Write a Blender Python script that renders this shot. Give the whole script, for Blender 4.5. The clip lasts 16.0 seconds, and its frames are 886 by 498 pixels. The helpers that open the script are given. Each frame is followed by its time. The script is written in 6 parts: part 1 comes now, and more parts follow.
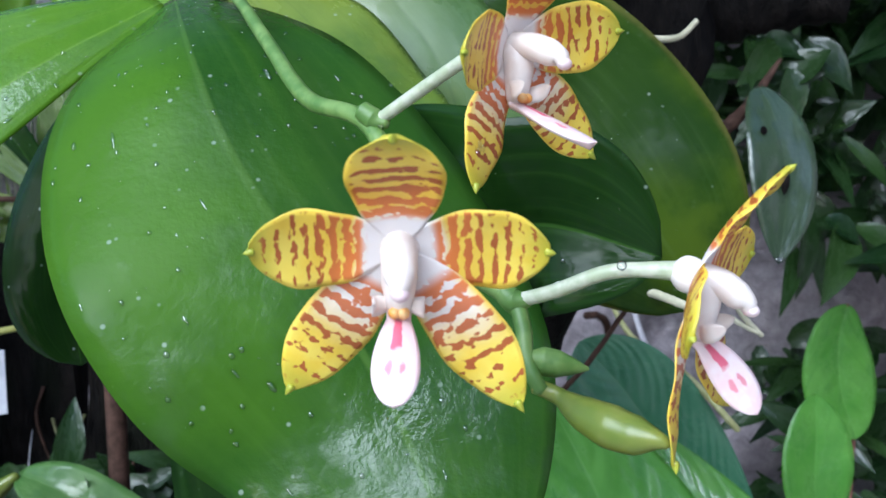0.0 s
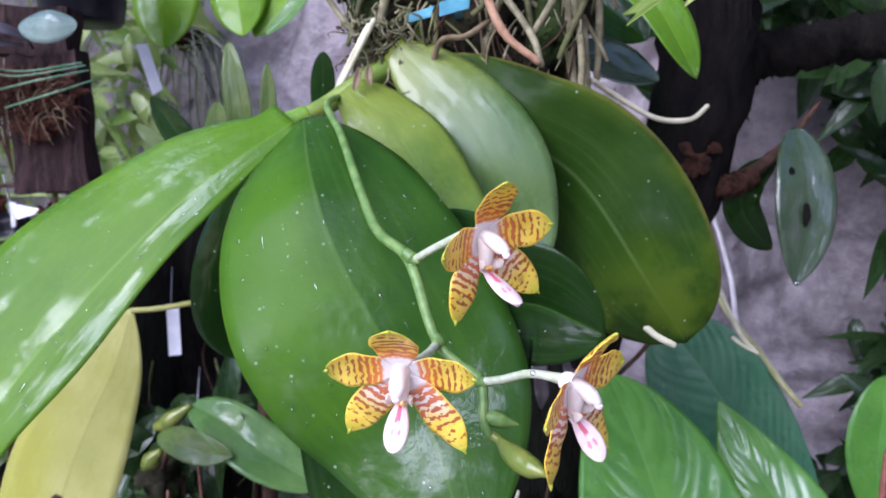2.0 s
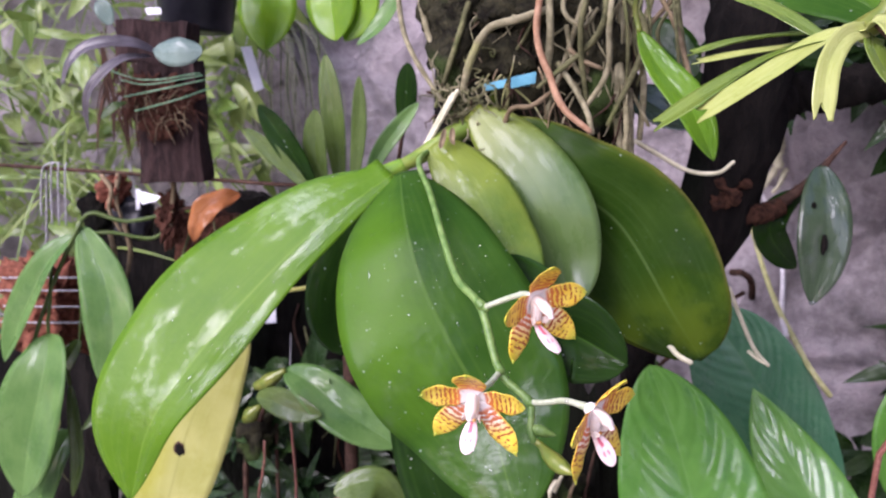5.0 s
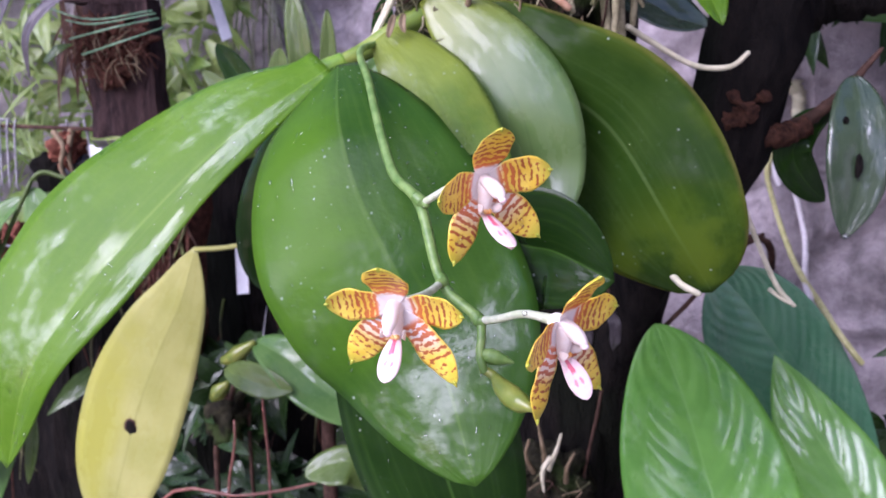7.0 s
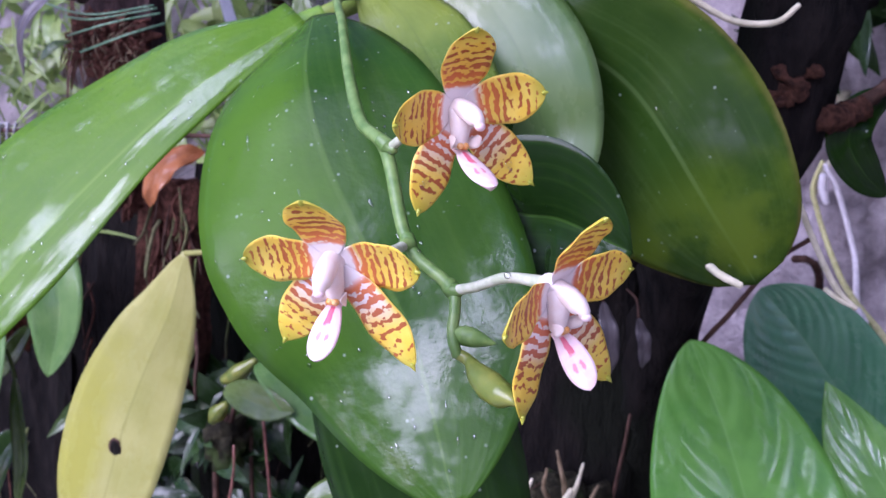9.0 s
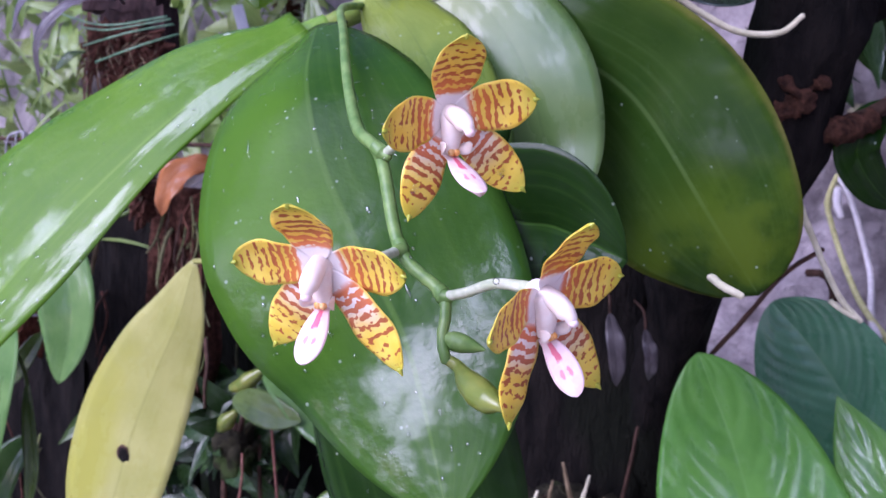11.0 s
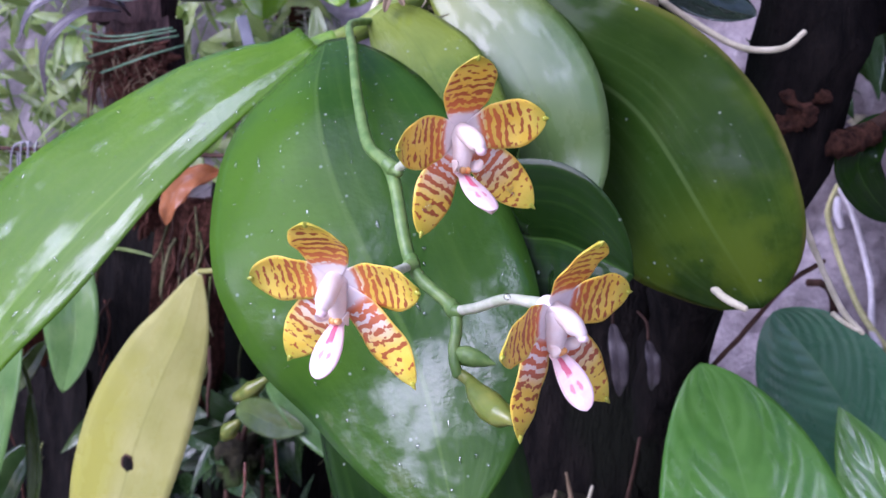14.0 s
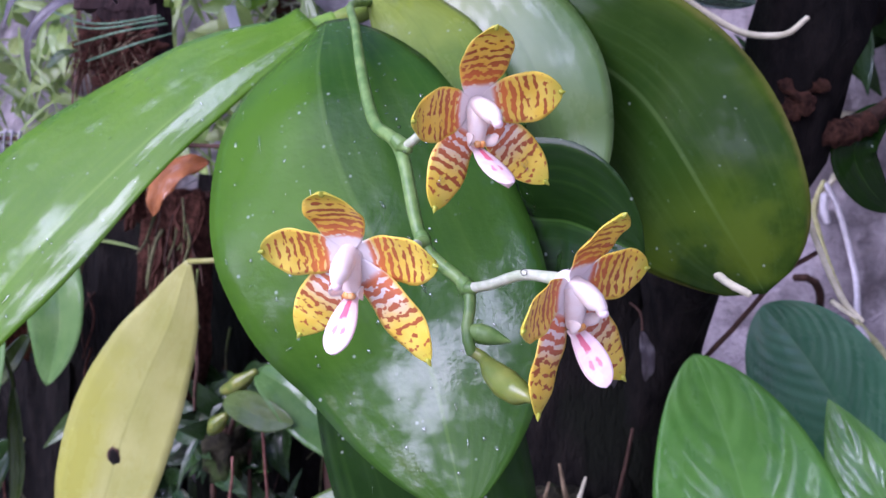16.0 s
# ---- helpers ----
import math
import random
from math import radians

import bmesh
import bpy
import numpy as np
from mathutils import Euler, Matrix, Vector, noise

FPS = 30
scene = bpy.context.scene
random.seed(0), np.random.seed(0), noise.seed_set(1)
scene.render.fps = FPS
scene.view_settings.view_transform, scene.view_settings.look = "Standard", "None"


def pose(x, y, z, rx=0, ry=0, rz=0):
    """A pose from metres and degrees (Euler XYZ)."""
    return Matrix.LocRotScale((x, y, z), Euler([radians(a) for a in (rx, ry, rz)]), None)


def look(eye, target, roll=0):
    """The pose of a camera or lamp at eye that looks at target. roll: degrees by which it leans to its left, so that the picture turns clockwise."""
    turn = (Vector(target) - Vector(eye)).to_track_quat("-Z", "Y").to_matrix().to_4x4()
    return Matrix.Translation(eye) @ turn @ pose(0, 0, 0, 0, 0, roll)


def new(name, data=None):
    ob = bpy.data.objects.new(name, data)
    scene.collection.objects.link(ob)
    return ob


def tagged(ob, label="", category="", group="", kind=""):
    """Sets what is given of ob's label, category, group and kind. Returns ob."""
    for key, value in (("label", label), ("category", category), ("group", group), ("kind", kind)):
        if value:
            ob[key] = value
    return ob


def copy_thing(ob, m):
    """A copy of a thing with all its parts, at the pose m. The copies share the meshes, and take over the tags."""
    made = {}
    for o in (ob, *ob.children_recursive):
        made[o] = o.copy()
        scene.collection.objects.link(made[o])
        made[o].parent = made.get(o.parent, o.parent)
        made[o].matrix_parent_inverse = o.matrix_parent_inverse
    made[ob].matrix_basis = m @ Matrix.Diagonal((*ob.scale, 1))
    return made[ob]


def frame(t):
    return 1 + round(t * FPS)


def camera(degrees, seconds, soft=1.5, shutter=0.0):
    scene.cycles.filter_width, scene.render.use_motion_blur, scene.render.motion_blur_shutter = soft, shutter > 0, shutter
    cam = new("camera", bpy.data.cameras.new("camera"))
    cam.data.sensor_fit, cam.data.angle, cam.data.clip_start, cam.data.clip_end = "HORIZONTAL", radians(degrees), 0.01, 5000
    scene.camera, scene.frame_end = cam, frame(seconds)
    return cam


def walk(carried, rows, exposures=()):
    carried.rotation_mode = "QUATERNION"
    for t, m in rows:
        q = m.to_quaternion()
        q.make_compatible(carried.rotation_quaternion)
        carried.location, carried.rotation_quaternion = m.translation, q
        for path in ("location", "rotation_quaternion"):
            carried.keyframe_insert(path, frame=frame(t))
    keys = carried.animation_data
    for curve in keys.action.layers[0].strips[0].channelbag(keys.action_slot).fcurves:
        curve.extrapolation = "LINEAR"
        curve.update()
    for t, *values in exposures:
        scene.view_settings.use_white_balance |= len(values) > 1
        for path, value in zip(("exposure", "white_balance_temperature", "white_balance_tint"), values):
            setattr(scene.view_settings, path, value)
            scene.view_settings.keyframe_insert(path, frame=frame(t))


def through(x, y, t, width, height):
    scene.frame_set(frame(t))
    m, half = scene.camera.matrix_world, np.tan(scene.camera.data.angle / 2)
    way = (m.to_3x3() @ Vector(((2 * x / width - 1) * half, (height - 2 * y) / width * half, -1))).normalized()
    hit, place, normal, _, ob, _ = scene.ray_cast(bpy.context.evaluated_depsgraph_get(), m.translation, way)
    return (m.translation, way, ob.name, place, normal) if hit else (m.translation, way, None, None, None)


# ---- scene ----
cam = camera(56.5, 16.0)
cam.data.dof.use_dof = True
cam.data.dof.focus_distance, cam.data.dof.aperture_fstop = 0.23, 34.0
METRES, EYE = 0.6, 1.4
ROWS = [
    (0.0, 0.0, 0.0, 0.0, 0.0, 0.0, -0.0),
    (0.5, 0.0311, -0.0247, -0.0016, 2.59, -0.69, -0.12),
    (1.0, 0.0611, -0.0568, 0.0201, 5.3, -1.78, -0.44),
    (1.5, 0.0764, -0.1105, 0.0505, 7.61, -3.26, -0.78),
    (2.0, 0.0887, -0.2217, 0.116, 9.5, -5.03, -1.25),
    (2.5, 0.0851, -0.3053, 0.1797, 10.73, -6.67, -1.75),
    (3.0, 0.1074, -0.3705, 0.2106, 11.82, -7.77, -2.19),
    (3.5, 0.115, -0.4001, 0.224, 12.83, -8.36, -2.51),
    (4.0, 0.1158, -0.4239, 0.2368, 13.63, -8.48, -2.65),
    (6.5, 0.1395, -0.3227, 0.1747, 14.95, -9.04, -2.0),
    (7.0, 0.1468, -0.2328, 0.1161, 15.3, -8.75, -1.7),
    (7.5, 0.144, -0.183, 0.0831, 15.83, -8.1, -1.48),
    (8.0, 0.154, -0.1391, 0.0663, 16.59, -7.36, -1.48),
    (8.5, 0.1533, -0.1081, 0.0556, 17.32, -6.7, -1.64),
    (9.0, 0.1543, -0.1043, 0.0505, 17.85, -6.27, -1.95),
    (11.5, 0.1688, -0.1008, 0.0458, 19.2, -5.35, -2.27),
    (12.0, 0.167, -0.1022, 0.0423, 19.34, -5.25, -2.28),
    (12.5, 0.1662, -0.1025, 0.0413, 19.35, -5.19, -2.28),
    (13.0, 0.1648, -0.1066, 0.0478, 19.31, -5.12, -2.32),
    (13.5, 0.165, -0.1079, 0.0451, 19.17, -5.01, -2.31),
    (14.0, 0.1641, -0.1108, 0.0525, 18.99, -4.92, -2.35),
    (14.5, 0.16, -0.1085, 0.0494, 18.69, -4.88, -2.39),
    (15.0, 0.1461, -0.1055, 0.0482, 18.32, -4.93, -2.45),
    (15.5, 0.1478, -0.1055, 0.0422, 18.02, -4.97, -2.57),
    (16.0, 0.1463, -0.1082, 0.039, 17.78, -4.98, -2.68),
]
walk(cam, [(t, pose(0, 0, EYE) @ pose(METRES * x, METRES * y, METRES * z, 90 + pitch, roll, yaw)) for t, x, y, z, yaw, pitch, roll in ROWS],
     [(0.0, 0.38, 5120, 6), (1.0, 0.43, 5080, 16), (2.0, 0.50, 5250, 24), (2.5, 0.54, 5680, 22), (4.0, 0.60, 5850, 28), (6.5, 0.62, 5650, 33), (7.5, 0.54, 5270, 38), (9.0, 0.48, 5140, 40), (11.5, 0.46, 5140, 39), (16.0, 0.46, 5140, 39)])

# ---- daylight ----
SUN_HEIGHT, SUN_TURN = 35, 211
world = bpy.data.worlds.new("sky")
scene.world = world
world.use_nodes = True
wn = world.node_tree
sky = wn.nodes.new("ShaderNodeTexSky")
sky.sky_type, sky.sun_disc = "NISHITA", False
sky.sun_elevation, sky.sun_rotation = radians(SUN_HEIGHT), radians(SUN_TURN)
sky.air_density, sky.dust_density = 1.0, 3.0
wn.links.new(sky.outputs[0], wn.nodes["Background"].inputs[0])
wn.nodes["Background"].inputs[1].default_value = 0.14
sun = new("sun", bpy.data.lights.new("sun", "SUN"))
sun.data.energy, sun.data.angle, sun.data.color = 2.8, radians(50), (1.0, 0.99, 0.97)
sun.matrix_world = look((math.sin(radians(SUN_TURN)) * 3, math.cos(radians(SUN_TURN)) * 3, 1.4 + 3 * math.tan(radians(SUN_HEIGHT))), (0, 0, 1.4))


# ---- material building ----
class Nodes:
    """Short hand for node trees."""

    def __init__(self, name):
        self.mat = bpy.data.materials.new(name)
        self.mat.use_nodes = True
        self.t = self.mat.node_tree
        self.bsdf = self.t.nodes["Principled BSDF"]
        self.out = self.t.nodes["Material Output"]

    def add(self, kind, **props):
        n = self.t.nodes.new(kind)
        for k, v in props.items():
            setattr(n, k, v)
        return n

    def put(self, socket, value):
        if hasattr(value, "links"):
            self.t.links.new(value, socket)
        else:
            if isinstance(value, tuple) and len(value) == 3 and socket.type == "RGBA":
                value = (*value, 1.0)
            socket.default_value = value

    def coords(self, which="Object"):
        return self.add("ShaderNodeTexCoord").outputs[which]

    def uv(self):
        s = self.add("ShaderNodeSeparateXYZ")
        self.put(s.inputs[0], self.coords("UV"))
        return s.outputs[0], s.outputs[1]

    def chance(self):
        return self.add("ShaderNodeObjectInfo").outputs["Random"]

    def noise(self, scale, detail=3.0, vec=None, rough=0.5, distort=0.0):
        n = self.add("ShaderNodeTexNoise")
        self.put(n.inputs["Vector"], self.coords() if vec is None else vec)
        n.inputs["Scale"].default_value = scale
        n.inputs["Detail"].default_value = detail
        n.inputs["Roughness"].default_value = rough
        n.inputs["Distortion"].default_value = distort
        return n.outputs[0]

    def voronoi(self, scale, vec=None, feature="F1"):
        n = self.add("ShaderNodeTexVoronoi", feature=feature)
        self.put(n.inputs["Vector"], self.coords() if vec is None else vec)
        n.inputs["Scale"].default_value = scale
        return n.outputs["Distance"]

    def math(self, op, a, b=0.0, c=0.0):
        n = self.add("ShaderNodeMath", operation=op)
        for s, v in zip(n.inputs, (a, b, c)):
            self.put(s, v)
        return n.outputs[0]

    def xyz(self, x, y, z=0.0):
        n = self.add("ShaderNodeCombineXYZ")
        for s, v in zip(n.inputs, (x, y, z)):
            self.put(s, v)
        return n.outputs[0]

    def step(self, a, lo, hi, to0=0.0, to1=1.0):
        n = self.add("ShaderNodeMapRange", interpolation_type="SMOOTHSTEP")
        for s, v in zip(n.inputs, (a, lo, hi, to0, to1)):
            self.put(s, v)
        return n.outputs[0]

    def mix(self, f, a, b):
        n = self.add("ShaderNodeMix", data_type="RGBA")
        self.put(n.inputs[0], f)
        self.put(n.inputs[6], a)
        self.put(n.inputs[7], b)
        return n.outputs[2]

    def bump(self, height, strength=0.3, distance=0.001, base=None):
        n = self.add("ShaderNodeBump")
        n.inputs["Strength"].default_value = strength
        n.inputs["Distance"].default_value = distance
        self.put(n.inputs["Height"], height)
        if base is not None:
            self.put(n.inputs["Normal"], base)
        return n.outputs[0]

    def finish(self, color, rough=0.5, normal=None, through=0.0, through_color=None, coat=0.0, spec=0.5, coat_rough=0.2):
        b = self.bsdf
        self.put(b.inputs["Base Color"], color)
        self.put(b.inputs["Roughness"], rough)
        self.put(b.inputs["Specular IOR Level"], spec)
        if coat:
            self.put(b.inputs["Coat Weight"], coat)
            b.inputs["Coat Roughness"].default_value = coat_rough
            if normal is not None:
                self.put(b.inputs["Coat Normal"], normal)
        if normal is not None:
            self.put(b.inputs["Normal"], normal)
        if through:
            tr = self.add("ShaderNodeBsdfTranslucent")
            self.put(tr.inputs["Color"], color if through_color is None else through_color)
            m = self.add("ShaderNodeMixShader")
            self.put(m.inputs[0], through)
            self.t.links.new(b.outputs[0], m.inputs[1])
            self.t.links.new(tr.outputs[0], m.inputs[2])
            self.t.links.new(m.outputs[0], self.out.inputs[0])
        return self.mat


def leaf_material(name, dark, light, rib, rough=0.3, lateral=0, coat=0.0, edge=None, blotch=None, through=0.18, relief=0.25, specks=0.0, lines=0.12, island=None, wet=0.34, young=None, flush_or_light=None, pooled=False, swelling=1.0, sheen=0.22, cover=(0.42, 0.56), film=0.0):
    """A leaf blade: green in two tones, a pale midrib, faint parallel or clear lateral veins, wet gloss that varies, pale water marks."""
    n = Nodes(name)
    u, v = n.uv()
    off = n.math("ABSOLUTE", n.math("SUBTRACT", u, 0.5))
    big = n.noise(24, 3)
    fine = n.noise(240, 4)
    col = n.mix(n.step(big, 0.2, 0.8), dark, light)
    if island:
        col = n.mix(n.add("ShaderNodeNewGeometry").outputs["Random Per Island"], n.mix(0.6, col, dark), n.mix(0.5, col, island))
    col = n.mix(n.math("MULTIPLY", n.step(fine, 0.4, 0.75), 0.22), col, light)
    streak = n.noise(1.0, 3, n.xyz(n.math("MULTIPLY", u, 34.0), n.math("MULTIPLY", v, 2.5), n.math("MULTIPLY", n.chance(), 50.0)))
    col = n.mix(n.math("MULTIPLY", n.step(streak, 0.45, 0.75), lines), col, rib)
    col = n.mix(n.math("MULTIPLY", n.step(streak, 0.55, 0.25), lines), col, dark)
    height = streak
    if lateral:
        wave = n.math("SINE", n.math("MULTIPLY", n.math("SUBTRACT", v, n.math("MULTIPLY", n.math("POWER", off, 1.5), 0.95)), lateral * 6.283))
        col = n.mix(n.step(wave, 0.8, 1.0, 0.0, 0.35), col, dark)
    col = n.mix(n.step(off, 0.016, 0.004, 0.0, 0.4), col, rib)
    if edge:
        rim = n.math("ADD", off, n.math("MULTIPLY", n.math("SUBTRACT", n.noise(60, 4), 0.5), 0.06))
        col = n.mix(n.step(rim, 0.462, 0.5, 0.0, 0.8), col, edge)
    if young:
        col = n.mix(n.step(v, 0.5, 0.02, 0.0, 0.75), col, young)
    # Patch on one half up to the rib; for LEAF_MAIN it is painted light.
    if flush_or_light:
        tone, at_u, at_v, wide, long = flush_or_light
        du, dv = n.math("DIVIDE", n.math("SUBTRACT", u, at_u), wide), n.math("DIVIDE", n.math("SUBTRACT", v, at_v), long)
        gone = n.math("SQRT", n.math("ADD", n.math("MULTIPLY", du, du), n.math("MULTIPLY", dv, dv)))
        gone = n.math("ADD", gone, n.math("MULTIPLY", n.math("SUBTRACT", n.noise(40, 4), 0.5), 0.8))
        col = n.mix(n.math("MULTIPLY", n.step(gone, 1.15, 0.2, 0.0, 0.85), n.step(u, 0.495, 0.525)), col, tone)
    if blotch:
        spot = n.math("MULTIPLY", n.step(n.noise(26, 5), 0.40, 0.62), n.math("MAXIMUM", n.step(v, 0.62, 0.95), n.step(off, 0.34, 0.5, 0.0, 0.5)))
        col = n.mix(n.math("MULTIPLY", spot, 0.85), col, blotch)
    if specks:
        seen = n.math("MULTIPLY", n.step(n.voronoi(150), 0.16, 0.06), n.step(n.noise(55, 3), 0.53, 0.62))
        smear = n.math("MULTIPLY", n.step(n.noise(80, 6, None, 0.7), 0.62, 0.78), 0.12)
        col = n.mix(n.math("MULTIPLY", n.math("MAXIMUM", seen, smear), specks), col, (0.42, 0.50, 0.40))
    pool = n.noise(26, 4, None, 0.6) if pooled else n.noise(1.0, 4, n.xyz(n.math("MULTIPLY", u, 4.0), n.math("MULTIPLY", v, 3.4), n.math("MULTIPLY", n.chance(), 70.0)), 0.6)
    film_wet = n.step(n.math("ADD", pool, n.math("MULTIPLY", n.math("SUBTRACT", n.noise(110, 4, None, 0.6), 0.5), 0.25)), *cover)
    if pooled:
        film_wet = n.math("MULTIPLY", film_wet, n.step(n.math("ADD", v, n.math("MULTIPLY", pool, 0.3)), 0.62, 0.9, 0.05, 1.0))
    gloss = n.math("ADD", n.math("SUBTRACT", rough, n.math("MULTIPLY", film_wet, rough * 0.55)), n.math("MULTIPLY", n.math("SUBTRACT", n.noise(45, 5, None, 0.65), 0.5), 0.10))
    film_gloss = n.math("ADD", sheen, n.math("MULTIPLY", film_wet, wet))
    swell = n.noise(1.0, 2, n.xyz(n.math("MULTIPLY", u, 5.0), n.math("MULTIPLY", v, 7.0), n.math("MULTIPLY", n.chance(), 90.0)))
    nor = n.bump(swell, 0.6, 0.0016 * swelling)
    nor = n.bump(height, 0.05, 0.0006, nor)
    nor = n.bump(n.noise(45, 4), relief, 0.0016 * swelling, nor)
    nor = n.bump(n.noise(700, 3), 0.10, 0.0004, nor)
    if film:
        nor = n.bump(n.noise(160, 4, None, 0.6), 0.3, 0.0012, nor)
        coat = n.math("MULTIPLY", film_wet, film)
    return n.finish(col, gloss, nor, through, n.mix(0.5, col, light), coat, film_gloss, 0.08 if film else 0.2)


def tepal_material(name, white_reach, bars, orange):
    """Yellow flower leaf with broken red-brown cross bars, white towards the middle of the flower and a green tip."""
    n = Nodes(name)
    u, v = n.uv()
    shift = n.math("MULTIPLY", n.chance(), 37.0)
    off = n.math("ABSOLUTE", n.math("SUBTRACT", u, 0.5))
    warp = n.math("SUBTRACT", n.noise(1.0, 2, n.xyz(n.math("ADD", n.math("MULTIPLY", u, 2.6), shift), n.math("MULTIPLY", v, 3.5), shift)), 0.5)
    cells = n.math("SUBTRACT", n.noise(1.0, 1.5, n.xyz(n.math("MULTIPLY", u, 6.2), n.math("ADD", n.math("MULTIPLY", v, bars * 2.0), shift), shift)), 0.5)
    wave = n.math("SINE", n.math("ADD", n.math("MULTIPLY", v, bars * 6.283), n.math("MULTIPLY", warp, 8.0)))
    bias = n.math("MULTIPLY", n.math("SUBTRACT", 0.46, v), 2.6)
    bar = n.step(n.math("ADD", n.math("ADD", wave, bias), n.math("MULTIPLY", cells, 6.4)), -0.15, 0.2)
    inside = n.math("MULTIPLY", n.step(v, 0.15, 0.23), n.step(v, 0.97, 0.86))
    rim = n.step(n.math("ADD", off, n.math("MULTIPLY", warp, 0.14)), 0.49, 0.44)
    bar = n.math("MULTIPLY", n.math("MULTIPLY", bar, inside), rim)
    yellow = n.mix(n.step(n.noise(160, 3), 0.35, 0.7), (0.92, 0.67, 0.055), (0.95, 0.76, 0.11))
    yellow = n.mix(n.step(v, 0.74, 1.0, 0.0, 0.75), yellow, (0.47, 0.46, 0.02))
    yellow = n.mix(n.step(v, 0.80, 0.2, 0.0, orange), yellow, (0.84, 0.36, 0.03))
    near = n.math("ADD", v, n.math("MULTIPLY", n.math("SUBTRACT", n.noise(90, 3), 0.5), 0.25))
    pale = n.math("MULTIPLY", n.step(near, white_reach, white_reach * 0.45), n.step(off, 0.52, 0.3))
    ground = n.mix(pale, yellow, (0.97, 0.89, 0.82))
    ground = n.mix(n.step(near, 0.28, 0.15), ground, (0.95, 0.89, 0.86))
    red = n.mix(n.noise(260, 3), (0.36, 0.062, 0.016), (0.48, 0.10, 0.026))
    red = n.mix(n.step(v, 0.62, 0.2), red, (0.78, 0.21, 0.040))
    col = n.mix(n.math("MULTIPLY", bar, 0.93), ground, red)
    nor = n.bump(n.noise(1300, 3), 0.2, 0.0003)
    nor = n.bump(n.noise(1.0, 2, n.xyz(n.math("MULTIPLY", u, 40.0), n.math("MULTIPLY", v, 3.0))), 0.2, 0.0004, nor)
    return n.finish(col, 0.42, nor, 0.22, None, 0.12)


def waxy_material(name, color, second, mark=None, rough=0.4, scale=300):
    """Wax-like white or green flesh, with or without pink marks along the blade."""
    n = Nodes(name)
    col = n.mix(n.step(n.noise(scale, 3), 0.35, 0.7), color, second)
    if mark:
        u, v = n.uv()
        shake = n.math("MULTIPLY", n.math("SUBTRACT", n.noise(500, 2), 0.5), 0.14)
        off = n.math("ADD", n.math("ABSOLUTE", n.math("SUBTRACT", u, 0.5)), shake)
        stripe = n.math("MULTIPLY", n.step(off, 0.15, 0.11), n.math("MULTIPLY", n.step(v, 0.10, 0.16), n.step(n.math("ADD", v, shake), 0.46, 0.40)))
        across, along = n.math("SUBTRACT", off, 0.14), n.math("SUBTRACT", n.math("ADD", v, shake), 0.63)
        dot = n.step(n.math("SQRT", n.math("ADD", n.math("MULTIPLY", across, across), n.math("MULTIPLY", along, along))), 0.09, 0.05, 0.0, 0.7)
        m = n.math("MAXIMUM", stripe, dot)
        col = n.mix(n.math("MULTIPLY", m, 0.85), col, mark)
    nor = n.bump(n.noise(900, 3), 0.12, 0.0003)
    return n.finish(col, rough, nor, 0.15, None, 0.15)


def rough_material(name, dark, light, scale=60, relief=0.8, rough=0.85, depth=0.004, third=None, stretch=(1, 1, 1)):
    """Bark, fibre, soil, cement: two or three tones at two scales and a deep bump."""
    n = Nodes(name)
    m = n.add("ShaderNodeMapping")
    n.put(m.inputs[0], n.coords())
    m.inputs["Scale"].default_value = stretch
    vec = m.outputs[0]
    a, b = n.noise(scale, 6, vec, 0.65), n.noise(scale * 0.17, 4, vec)
    col = n.mix(n.step(a, 0.3, 0.72), dark, light)
    if third:
        col = n.mix(n.step(b, 0.52, 0.66), col, third)
    h = n.math("ADD", a, n.math("MULTIPLY", n.noise(scale * 5, 4, vec), 0.4))
    return n.finish(col, rough, n.bump(h, relief, depth), spec=0.12 if rough > 0.6 else 0.3)


LEAF_BRIGHT = leaf_material("orchid_leaf_bright", (0.066, 0.160, 0.005), (0.104, 0.214, 0.009), (0.20, 0.33, 0.05), 0.34, specks=0.35, wet=0.35, relief=0.12, swelling=0.6, sheen=0.14, cover=(0.46, 0.62), film=0.3)
# The brighter left half is light put into the colour.
LEAF_MAIN = leaf_material("orchid_leaf_main", (0.020, 0.064, 0.007), (0.038, 0.096, 0.010), (0.10, 0.19, 0.03), 0.26, specks=0.5, wet=0.35, pooled=True, sheen=0.08, film=0.24, cover=(0.44, 0.63), flush_or_light=((0.070, 0.164, 0.007), 0.78, 0.36, 0.40, 0.44))
LEAF_PALE = leaf_material("orchid_leaf_pale", (0.085, 0.150, 0.020), (0.19, 0.255, 0.034), (0.07, 0.12, 0.02), 0.32, specks=0.5, edge=(0.07, 0.13, 0.03), young=(0.19, 0.24, 0.03), wet=0.3)
LEAF_MIXED = leaf_material("orchid_leaf_mixed", (0.055, 0.115, 0.026), (0.105, 0.170, 0.050), (0.06, 0.11, 0.03), 0.38, specks=0.4, wet=0.15, sheen=0.42, young=(0.22, 0.26, 0.032), relief=0.12, swelling=0.5)
LEAF_DARK = leaf_material("orchid_leaf_dark", (0.013, 0.036, 0.004), (0.026, 0.057, 0.007), (0.085, 0.14, 0.04), 0.36, blotch=(0.078, 0.122, 0.008), edge=(0.15, 0.14, 0.035), specks=0.6, wet=0.05, sheen=0.03, swelling=0.5)
# Leaves lying under others: their shade is put into this darker green.
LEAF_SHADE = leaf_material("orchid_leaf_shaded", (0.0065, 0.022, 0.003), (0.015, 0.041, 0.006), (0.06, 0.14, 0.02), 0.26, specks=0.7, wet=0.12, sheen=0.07)
